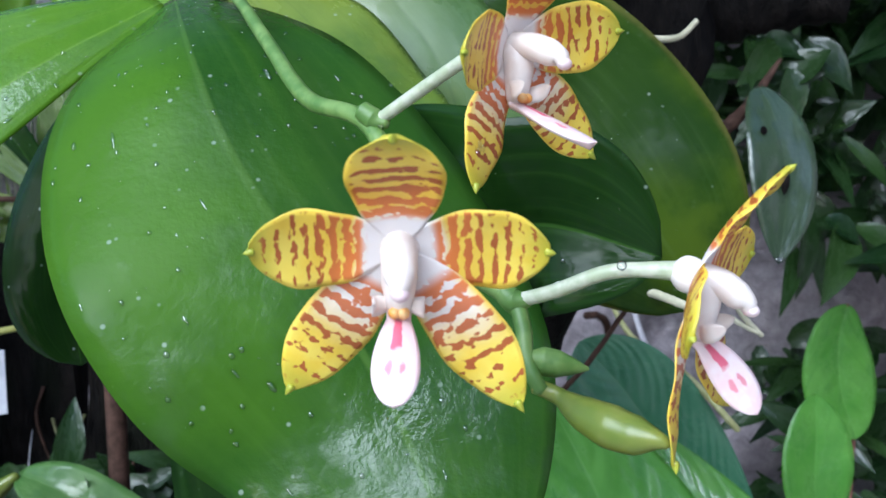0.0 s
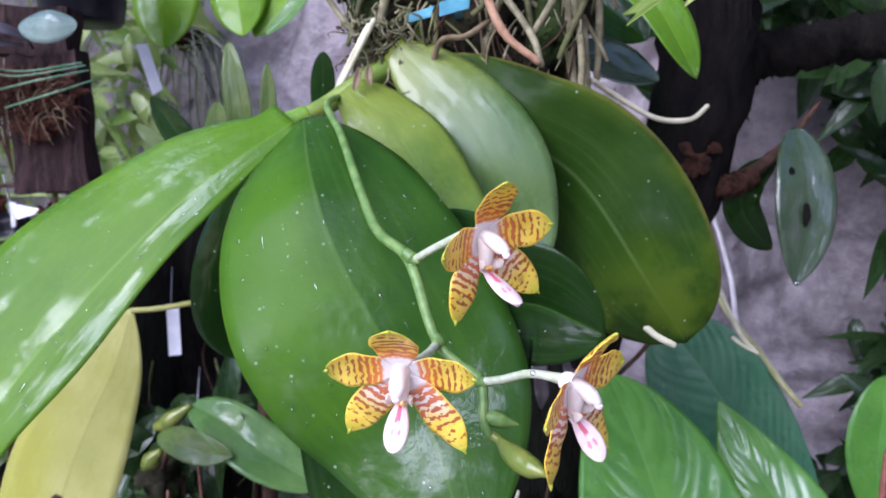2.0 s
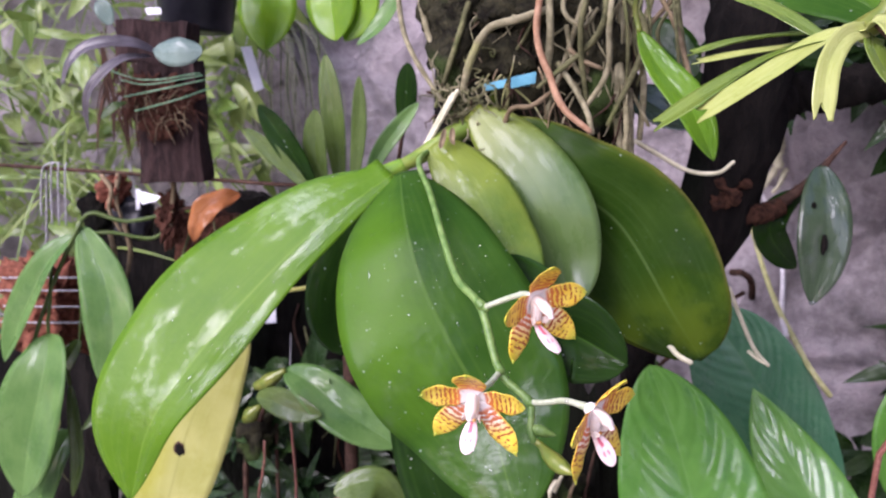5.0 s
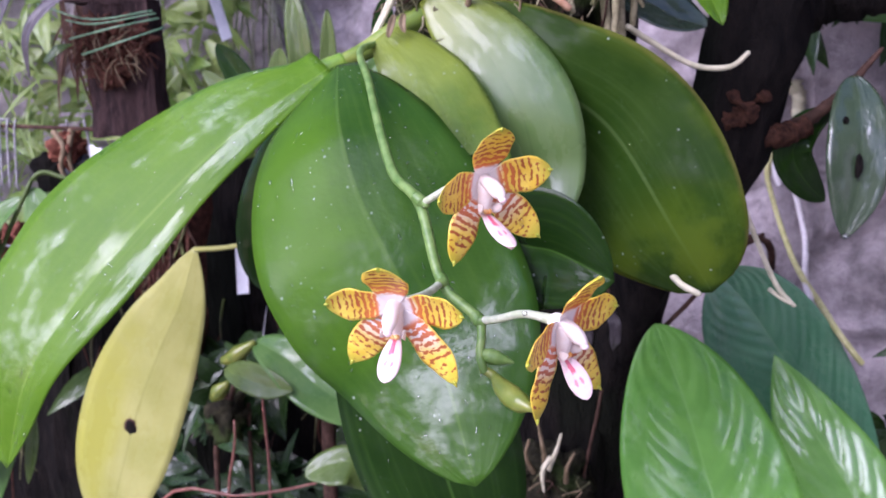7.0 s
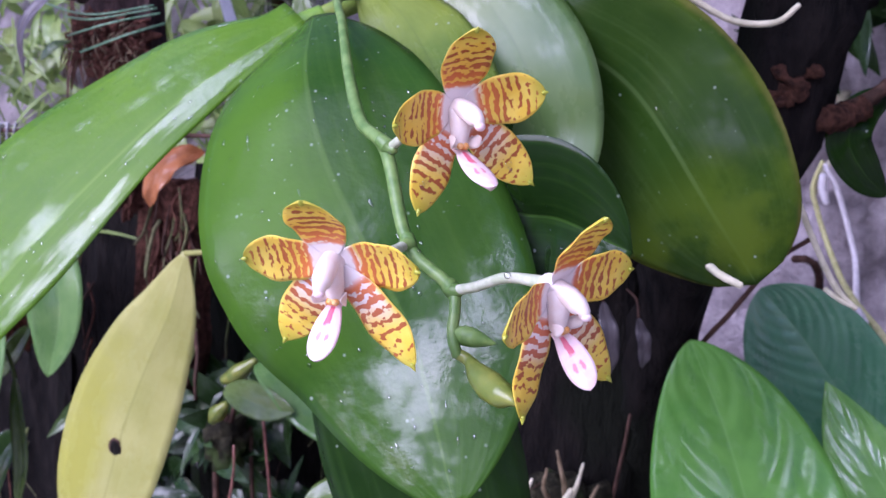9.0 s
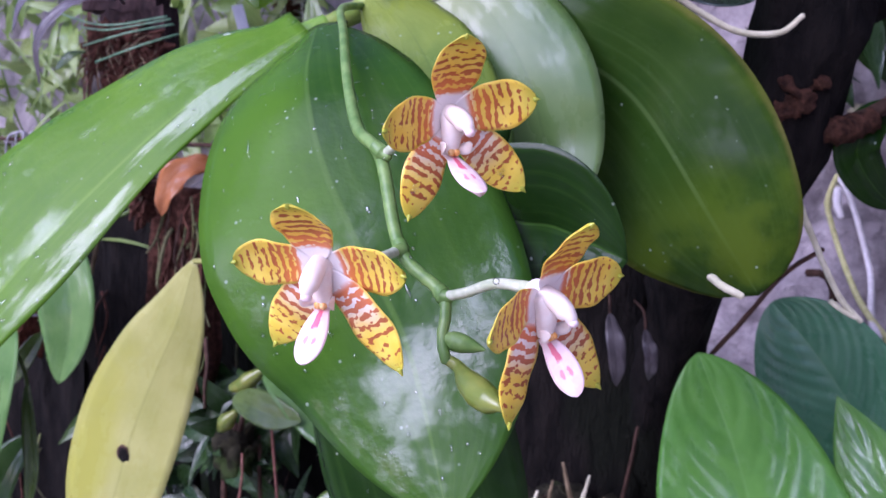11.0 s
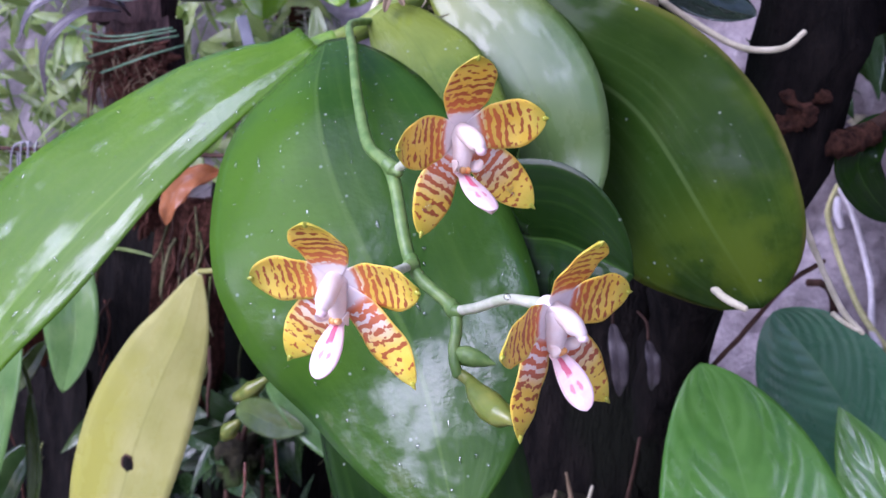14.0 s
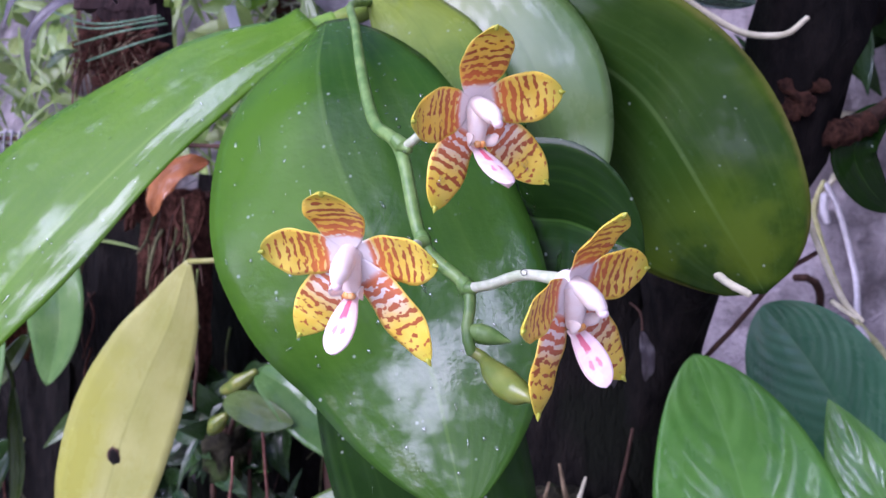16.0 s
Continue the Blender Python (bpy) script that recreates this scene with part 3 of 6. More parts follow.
def drops(blade, parent, count, seed, lo=(0.05, -0.9), hi=(0.97, 0.9), size=(0.00028, 0.0010), runs=0.10):
    """Water drops lying on a blade: flat domes, some drawn out downhill."""
    rnd = random.Random(seed)
    for _ in range(count):
        i = int(rnd.uniform(lo[0], hi[0]) * (blade.rows - 2))
        v = rnd.uniform(lo[1], hi[1])
        p, a, b = blade.at(i, v), blade.at(i + 1, v), blade.at(i, v + (0.04 if v < 0.9 else -0.04))
        t = a - p
        t = t / (np.linalg.norm(t) + 1e-9)
        s = b - p
        s = s - t * np.dot(s, t)
        s = s / (np.linalg.norm(s) + 1e-9)
        n = np.cross(s, t)
        if np.dot(n, blade.nor[i]) < 0:
            n = -n
        r = size[0] + (size[1] - size[0]) * rnd.random() ** 2.2
        long = r * (rnd.uniform(2, 5) if rnd.random() < runs else rnd.uniform(0.9, 1.5))
        ob = new("water_drop", rnd.choice(DOMES))
        ob.parent = parent
        ob.matrix_basis = Matrix((*zip(s * r, t * long, n * r, p), (0, 0, 0, 1)))


def prism(name, front, depth, material, parent=None, label="", bevel=0.002):
    """A board: a four-cornered front face, made thick away from the viewer."""
    bm = bmesh.new()
    a = [bm.verts.new(p) for p in front]
    b = [bm.verts.new(Vector(p) + Vector((0, depth, 0))) for p in front]
    bm.faces.new(a)
    bm.faces.new(b[::-1])
    for k in range(4):
        bm.faces.new((a[k], b[k], b[(k + 1) % 4], a[(k + 1) % 4]))
    bmesh.ops.bevel(bm, geom=bm.edges[:], offset=bevel, segments=1, affect="EDGES")
    return part(name, bm, material, parent, label)


def lathe(name, foot, rings, material, parent=None, label="", sides=24):
    """A turned shape: rings of (radius, height) over foot."""
    verts = [Vector(foot) + Vector((r * math.cos(2 * math.pi * k / sides), r * math.sin(2 * math.pi * k / sides), h)) for r, h in rings for k in range(sides)]
    faces = [(i * sides + k, i * sides + (k + 1) % sides, (i + 1) * sides + (k + 1) % sides, (i + 1) * sides + k) for i in range(len(rings) - 1) for k in range(sides)]
    return mesh_object(name, verts, faces, material, parent, None, label)


# ---- setting ----
def block(name, lo, hi, material, label, category):
    (a, b, c), (d, e, f) = lo, hi
    ob = mesh_object(name, [(a, b, c), (d, b, c), (d, e, c), (a, e, c), (a, b, f), (d, b, f), (d, e, f), (a, e, f)], [(0, 3, 2, 1), (4, 5, 6, 7), (0, 1, 5, 4), (1, 2, 6, 5), (2, 3, 7, 6), (3, 0, 4, 7)], material)
    ob.data.polygons.foreach_set("use_smooth", [False] * 6)
    return tagged(ob, label, category, kind="structure")


# Unseen ground, made pale so that it bounces light up to the flowers.
block("ground", (-60, -60, -0.2), (60, 60, 0.0), PAVING, "unseen worn concrete ground, made pale to bounce light upwards", "ground")
# Assumed bed, added so the pale ground stays dark behind the plants.
block("plant_bed", (-2.8, 0.45, 0.0), (1.35, 1.5, 0.03), SOIL, "assumed soil bed along the wall, keeping the low back dark", "soil")
wall = block("wall_back", (-2.8, 1.5, 0.0), (1.5, 1.65, 2.6), CEMENT, "rough grey cement and stone wall behind the plants", "wall")

# Out-of-view wall, added to cut off the sky on the right.
block("wall_side", (1.35, -3.0, 0.0), (1.5, 1.5, 2.6), CEMENT, "unseen plain grey wall added to block light from the right", "wall")
# Out-of-view roof, added to keep sun and sky off the background.
block("roof", (0.0, 0.58, 2.004), (1.35, 1.499, 2.06), PAVING, "unseen plain low roof added to shade the wall and background", "roof")

# ---- the orchid ----
orchid = thing("orchid", "flowering moth orchid with broad wet green leaves mounted on bark", "orchid")
A = Blade([(-0.1090, 0.3350, 1.5020), (-0.0885, 0.2870, 1.4695), (-0.0692, 0.2657, 1.4328), (-0.0448, 0.2531, 1.3976), (-0.0165, 0.2450, 1.3560), (0.0105, 0.2225, 1.2990)], 0.0668, 0.0645, [(-0.25, -0.86, 0.38), (-0.08, -0.83, 0.46), (-0.22, -0.78, 0.58)], fold=((6, 6, 0), (-24, -8, 0)), cup=(-0.08, -0.08), prof=(0.590, 2.000, 0.743), base=0.25, wave=0.002, rows=56)
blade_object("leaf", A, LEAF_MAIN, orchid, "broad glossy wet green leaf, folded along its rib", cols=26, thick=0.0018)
L = Blade([(-0.1142, 0.3334, 1.4997), (-0.1570, 0.3023, 1.4618), (-0.1941, 0.2768, 1.4176), (-0.2260, 0.2525, 1.3710), (-0.2532, 0.2347, 1.3221), (-0.2655, 0.2278, 1.2659)], 0.0675, 0.0223, [(-0.05, -0.6, 0.75), (-0.12, -0.65, 0.68), (-0.25, -0.72, 0.6), (-0.27, -0.85, 0.42)], fold=((16.5, 21.2, 32.4), (-21.2, -20.9, -19.2)), cup=(-0.08, -0.1), prof=(0.548, 3.587, 0.956), base=0.3, wave=0.0015, rows=56)
blade_object("leaf", L, LEAF_BRIGHT, orchid, "long arching bright green leaf with water drops", cols=26, thick=0.0018)
R = Blade([(-0.0465, 0.3893, 1.5385), (0.0112, 0.3757, 1.4973), (0.0534, 0.3775, 1.4679), (0.0939, 0.3668, 1.4102), (0.1190, 0.3746, 1.3728)], 0.0646, 0.0513, [(-0.22, -0.88, -0.02)], fold=(-11.8, 3.1), cup=(-0.1, -0.15), prof=(0.45, 3.4, 0.55), base=0.25, wave=0.002, rows=50)
blade_object("leaf", R, LEAF_DARK, orchid, "large dark green leaf yellowing towards its edge", cols=24, thick=0.0018)
D = Blade([(-0.0662, 0.3791, 1.5500), (-0.0277, 0.3682, 1.5169), (-0.0014, 0.3593, 1.4806), (0.0114, 0.3603, 1.4415), (0.0223, 0.3505, 1.4086)], 0.0320, 0.0339, [(-0.22, -0.8, 0.45)], fold=(4.0, 4.1), cup=(-0.2, -0.2), prof=(0.42, 3.4, 0.55), base=0.3)
blade_object("leaf", D, LEAF_MIXED, orchid, "pale yellowish green leaf", cols=20, thick=0.0018)
C = Blade([(-0.0919, 0.3662, 1.5247), (-0.0650, 0.3500, 1.5040), (-0.0420, 0.3310, 1.4770), (-0.0230, 0.3100, 1.4500), (0.0, 0.2900, 1.4280)], 0.0300, 0.0300, [(0.15, -0.85, 0.4)], fold=(0, 2), cup=(-0.12, -0.2), prof=(0.38, 3.4, 0.55), base=0.4, wave=0.002)
blade_object("leaf", C, LEAF_PALE, orchid, "short yellowish green leaf", cols=20, thick=0.0018)
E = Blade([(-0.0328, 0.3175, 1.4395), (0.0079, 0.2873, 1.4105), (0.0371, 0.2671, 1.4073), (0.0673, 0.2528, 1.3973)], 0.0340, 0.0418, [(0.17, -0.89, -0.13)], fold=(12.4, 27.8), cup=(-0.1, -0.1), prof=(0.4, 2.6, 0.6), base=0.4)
blade_object("leaf", E, LEAF_SHADE, orchid, "small leaf with a pointed tip, in shaded dark green", cols=20, thick=0.0016)
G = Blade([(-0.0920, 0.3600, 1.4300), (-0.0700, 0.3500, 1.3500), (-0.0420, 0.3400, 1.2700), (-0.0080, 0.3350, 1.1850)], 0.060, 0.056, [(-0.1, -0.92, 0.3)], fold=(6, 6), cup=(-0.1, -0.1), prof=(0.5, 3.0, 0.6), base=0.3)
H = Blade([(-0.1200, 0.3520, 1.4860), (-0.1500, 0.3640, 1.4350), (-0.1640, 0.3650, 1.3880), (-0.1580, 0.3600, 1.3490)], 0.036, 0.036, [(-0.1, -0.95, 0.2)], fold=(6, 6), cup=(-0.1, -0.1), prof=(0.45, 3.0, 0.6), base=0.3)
blade_object("leaf", H, LEAF_SHADE, orchid, "leaf half hidden by the others, in shaded dark green", cols=20, thick=0.0018)
blade_object("leaf", G, LEAF_SHADE, orchid, "leaf hanging behind the others, in shaded dark green", cols=20, thick=0.0018)
for blade, n, lo, hi in ((A, 120, (0.05, -0.9), (0.55, 0.5)), (A, 45, (0.2, 0.3), (0.7, 0.95)), (A, 45, (0.6, -0.8), (0.97, 0.8)), (L, 110, (0.1, -0.8), (0.97, 0.95)), (E, 30, (0.3, -0.8), (0.9, 0.8)), (R, 12, (0.2, -0.3), (0.9, 0.9)), (G, 10, (0.6, 0.2), (0.9, 0.9))):
    host = next(o for o in orchid.children if o.data.name.startswith("leaf") and (Vector(o.data.vertices[0].co) - Vector(blade.at(0, -1))).length < 1e-5)
    drops(blade, host, n, n, lo, hi)
tube("sheath", [(-0.1450, 0.3470, 1.4850), (-0.1350, 0.3480, 1.4910), (-0.1240, 0.3510, 1.4985), (-0.1130, 0.3560, 1.5058)], [0.0062, 0.0082, 0.0078, 0.0060], WAX_COLLAR, orchid, "bright yellow-green leaf sheath", 16, 24, 0.04)
tube("stem", [(-0.1333, 0.3490, 1.4918), (-0.1242, 0.3510, 1.4984), (-0.1128, 0.3560, 1.5058), (-0.1006, 0.3660, 1.5142), (-0.0854, 0.3760, 1.5275), (-0.0668, 0.3900, 1.5425), (-0.0571, 0.4150, 1.5708)], [0.0012, 0.0048, 0.0062, 0.0070, 0.008, 0.009, 0.008], WAX_SHEATH, orchid, "short thick yellow-green stem", 14, 44, 0.03)
tube("sheath", [(-0.1231, 0.3505, 1.4980), (-0.1260, 0.3495, 1.4960), (-0.1283, 0.3490, 1.4943)], [0.0050, 0.0056, 0.0044], WAX_SHEATH, orchid, "pale collar at the foot of a leaf", 16, 14)
for ps in ([(-0.0827, 0.3620, 1.5345), (-0.0830, 0.3560, 1.5258), (-0.0841, 0.3550, 1.5197)], [(-0.0772, 0.3640, 1.5355), (-0.0760, 0.3580, 1.5284), (-0.0736, 0.3570, 1.5231)]):
    blade_object("dry_sheath", Blade(ps, 0.0025, 0.0025, (0.3, -1, 0.2), fold=(25, 25), prof=(0.3, 3, 0.6), base=0.6, rows=16), ROOT_BROWN, orchid, "torn dry brown leaf sheath", cols=6, thick=0.0005)
stalk = tube("flower_stalk", [(-0.0960, 0.3680, 1.5180), (-0.0946, 0.3350, 1.5098), (-0.0748, 0.2970, 1.4911), (-0.0562, 0.2640, 1.4662), (-0.0394, 0.2400, 1.4437), (-0.0195, 0.2175, 1.4325), (-0.0030, 0.199, 1.4010), (0.0160, 0.190, 1.3880), (0.0185, 0.183, 1.3750), (0.0215, 0.180, 1.3690)], [0.0020, 0.0021, 0.0021, 0.0022, 0.0024, 0.0026, 0.0025, 0.0024, 0.0022, 0.0018], WAX_GREEN, orchid, "green jointed flower stalk", steps=60)
for ps in ([(-0.0215, 0.2165, 1.4365), (-0.0175, 0.2155, 1.4335), (-0.0145, 0.214, 1.4325)], [(-0.0040, 0.200, 1.4035), (-0.0025, 0.198, 1.4010), (-0.0035, 0.194, 1.4015)], [(0.0140, 0.191, 1.3900), (0.0165, 0.1895, 1.3880), (0.0200, 0.188, 1.3885)]):
    tube("node", ps, [0.0026, 0.0031, 0.0014], WAX_GREEN, stalk)
tube("bract", [(0.0185, 0.184, 1.3755), (0.0245, 0.184, 1.3745), (0.0325, 0.184, 1.3732)], [0.0017, 0.0034, 0.0032, 0.0020, 0.0004], WAX_GREEN, stalk, "small pointed green bract")
tube("bud", [(0.0200, 0.181, 1.3700), (0.0250, 0.180, 1.3680), (0.0300, 0.175, 1.3650), (0.0370, 0.169, 1.3625), (0.0425, 0.164, 1.3620), (0.0445, 0.163, 1.3612)], [0.0017, 0.0020, 0.0038, 0.0047, 0.0040, 0.0010], WAX_BUD, stalk, "plump unopened green flower bud", sides=18, steps=40)
for p, r in (((0.0377, 0.1740, 1.3965), 0.0011), ((-0.0161, 0.2130, 1.4318), 0.0007), ((0.0026, 0.1960, 1.4021), 0.0007), ((0.0024, 0.1950, 1.3993), 0.0006), ((-0.0221, 0.2220, 1.4411), 0.0006)):
    lump("water_drop", p, (r, r, r), WATER, stalk, "clear water drop", 2, 0.05, 300)


def flower(centre, top, pl, pr, sl, sr, lip, column, foot, label, twist=(0, 0, 0)):
    """A star of five tepals round a lip and a column, each towards its own tip; foot: the pedicel's way back to the stalk."""
    c = Vector(centre)
    n = (Vector(pr) - Vector(pl)).cross(Vector(top) - (Vector(sl) + Vector(sr)) / 2).normalized()
    core = lump("flower", c - n * 0.0022, (0.0040, 0.0040, 0.0040), WAX_WHITE, orchid, label, 3, 0.08, 200)

    def tepal(name, tip, half, mat, bulge, start, cup, prof):
        d = Vector(tip) - c
        ps = [c + d * start - n * 0.001, c + d * 0.35 - n * bulge, c + d * 0.7 - n * bulge * 0.8, c + d * 0.97, Vector(tip) + n * 0.0006]
        b = Blade(ps, half, half, tuple(n), cup=(cup, cup), prof=prof, base=0.3, rows=34, wave=0.0004, seed=random.random())
        tube("tip", [c + d * 0.975, c + d * 1.0 + n * 0.0003, c + d * 1.03 + n * 0.0006], [0.0009, 0.0007, 0.0001], WAX_TIP, core, "small green point of a tepal", 7, 6)
        return b, blade_object(name, b, mat, core, "", cols=16, thick=0.0008)

    low = [tepal("lateral_sepal", p, 0.0074, TEPAL_LOWER, 0.001, 0.05, -0.1, (0.5, 3.0, 0.85)) for p in (sl, sr)]
    tepal("dorsal_sepal", top, 0.0086, TEPAL_SEPAL, 0.002, 0.08, 0.14, (0.45, 4.0, 0.8))
    for p in (pl, pr):
        tepal("petal", p, 0.0085, TEPAL_PETAL, 0.001, 0.06, 0.1, (0.44, 3.2, 0.75))
    reach = Vector(column) - c
    ahead = n * reach.dot(n)
    k = c + ahead * 0.74 + (reach - ahead) * 0.44
    drop = Vector(lip) - c
    down = (drop - n * drop.dot(n)).normalized()
    tube("column", [c - n * 0.002 - down * 0.0005, c + (k - c) * 0.4 - down * 0.0012, c + (k - c) * 0.8 - down * 0.0006, k, k + down * 0.0012], [0.0032, 0.0030, 0.0031, 0.0030, 0.0015], WAX_WHITE, core, "white hooded column", 16, 24)
    lump("anther", k + down * 0.0010 + n * 0.0010, (0.0017, 0.0017, 0.0014), WAX_LIP, core, "pale anther cap", 3, 0.1, 300)
    hinge = c + (k - c) * 0.28 + down * 0.0112
    tongue = Vector(lip) - hinge
    b = Blade([hinge, hinge + tongue * 0.35 + n * 0.0012, hinge + tongue * 0.75 + n * 0.0010, Vector(lip)], 0.0044, 0.0044, tuple(n + Vector(twist)), fold=(-6, -6), cup=(-0.1, -0.1), prof=(0.5, 3.0, 0.62), base=0.55, rows=28)
    blade_object("lip", b, WAX_LIP, core, "white tongue-shaped lip with pink marks", cols=14, thick=0.0022)
    side = n.cross(down).normalized()
    foot_point = c + (k - c) * 0.18 + down * 0.0028
    tube("throat", [c, foot_point, hinge + n * 0.0004], [0.0036, 0.0034, 0.0024], WAX_WHITE, core, "pinkish white throat", 12, 10)
    for s in (-1, 1):
        ps = [hinge + side * s * 0.0018 - down * 0.001, hinge + side * s * 0.0046 + n * 0.0022 - down * 0.0022, hinge + side * s * 0.0046 + n * 0.0056 - down * 0.0048]
        blade_object("lip_lobe", Blade(ps, 0.0020, 0.0020, tuple(side * s), prof=(0.3, 3.0, 0.8), rows=14), WAX_WHITE, core, "", cols=6, thick=0.0007)
        lump("callus", hinge + side * s * 0.0008 + n * 0.0026 - down * 0.0010, (0.0013, 0.0013, 0.0012), WAX_ORANGE, core, "orange callus", 2, 0.1, 400)
    back = [Vector(p) for p in foot]
    tube("pedicel", [c - n * 0.002] + back, [0.0024] + [0.0017] * (len(back) - 1) + [0.0017], WAX_STALK, core, "pale curved flower stalk", 12, 24)
    return low


flower((-0.008, 0.150, 1.400), (-0.008, 0.1305, 1.4178), (-0.0347, 0.147, 1.3995), (0.0192, 0.147, 1.3995), (-0.0308, 0.165, 1.372), (0.0148, 0.158, 1.3700), (-0.0085, 0.1405, 1.373), (-0.0065, 0.138, 1.391), [(-0.007, 0.163, 1.4000), (-0.0045, 0.182, 1.3995), (-0.003, 0.197, 1.401)], "open yellow orchid flower barred red-brown with a white heart")
low = flower((0.016, 0.189, 1.446), (0.026, 0.172, 1.4678), (0.0040, 0.1645, 1.4392), (0.042, 0.1965, 1.452), (0.007, 0.1795, 1.4132), (0.037, 0.2055, 1.4232), (0.0325, 0.174, 1.4225), (0.029, 0.175, 1.440), [(0.008, 0.198, 1.447), (-0.004, 0.207, 1.441), (-0.017, 0.2155, 1.4335)], "open yellow orchid flower barred red-brown, drops on its lower sepals")
for b, ob in low:
    drops(b, ob, 4, 3, (0.7, -0.3), (0.85, 0.3), (0.0007, 0.0012), 0.0)
flower((0.053, 0.170, 1.394), (0.067, 0.159, 1.4158), (0.044, 0.146, 1.384), (0.0718, 0.192, 1.399), (0.046, 0.164, 1.3565), (0.067, 0.192, 1.364), (0.0645, 0.169, 1.366), (0.0645, 0.167, 1.385), [(0.047, 0.173, 1.3955), (0.036, 0.179, 1.395), (0.025, 0.185, 1.3905), (0.0165, 0.1895, 1.388)], "open yellow orchid flower barred red-brown, held sideways on a long stalk", (-0.5, -1.0, 0.3))

# ---- the post, the bark mount and the hanging roots ----
# Assumed post; its near-black body stands for the dark void there.
post = thing("wooden_post", "assumed dark weathered wooden post carrying the orchid, standing in for shade", "post")
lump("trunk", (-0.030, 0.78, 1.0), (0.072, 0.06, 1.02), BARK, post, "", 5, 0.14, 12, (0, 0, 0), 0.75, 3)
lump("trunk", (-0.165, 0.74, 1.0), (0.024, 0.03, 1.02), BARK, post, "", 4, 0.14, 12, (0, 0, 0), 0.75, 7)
mount = thing("bark_mount", "dark mossy bark slab hung with thick orchid roots", "bark mount")
lump("slab", (-0.0353, 0.4550, 1.6314), (0.072, 0.055, 0.110), MOSSY, mount, "rough dark bark", 5, 0.22, 24, (0, 0, 0), 0.6)
lump("bracket", (-0.03, 0.60, 1.66), (0.04, 0.16, 0.03), BARK, mount, "dark wooden bracket on the post", 4, 0.15, 20, (0, 0, 0), 0.7)
for k, (p, size) in enumerate((((-0.0853, 0.4000, 1.6148), (0.022, 0.02, 0.05)), ((-0.0721, 0.3950, 1.5577), (0.018, 0.015, 0.022)), ((-0.0454, 0.4000, 1.6328), (0.035, 0.018, 0.022)), ((-0.0968, 0.4050, 1.6372), (0.02, 0.02, 0.03)), ((0.0321, 0.4050, 1.5794), (0.022, 0.02, 0.05)), ((-0.0522, 0.4000, 1.5938), (0.03, 0.016, 0.02)))):
    lump("moss", p, size, MOSSY, mount, "clump of green moss", 4, 0.5, 70, (0, 0, 0), 0.0, k)
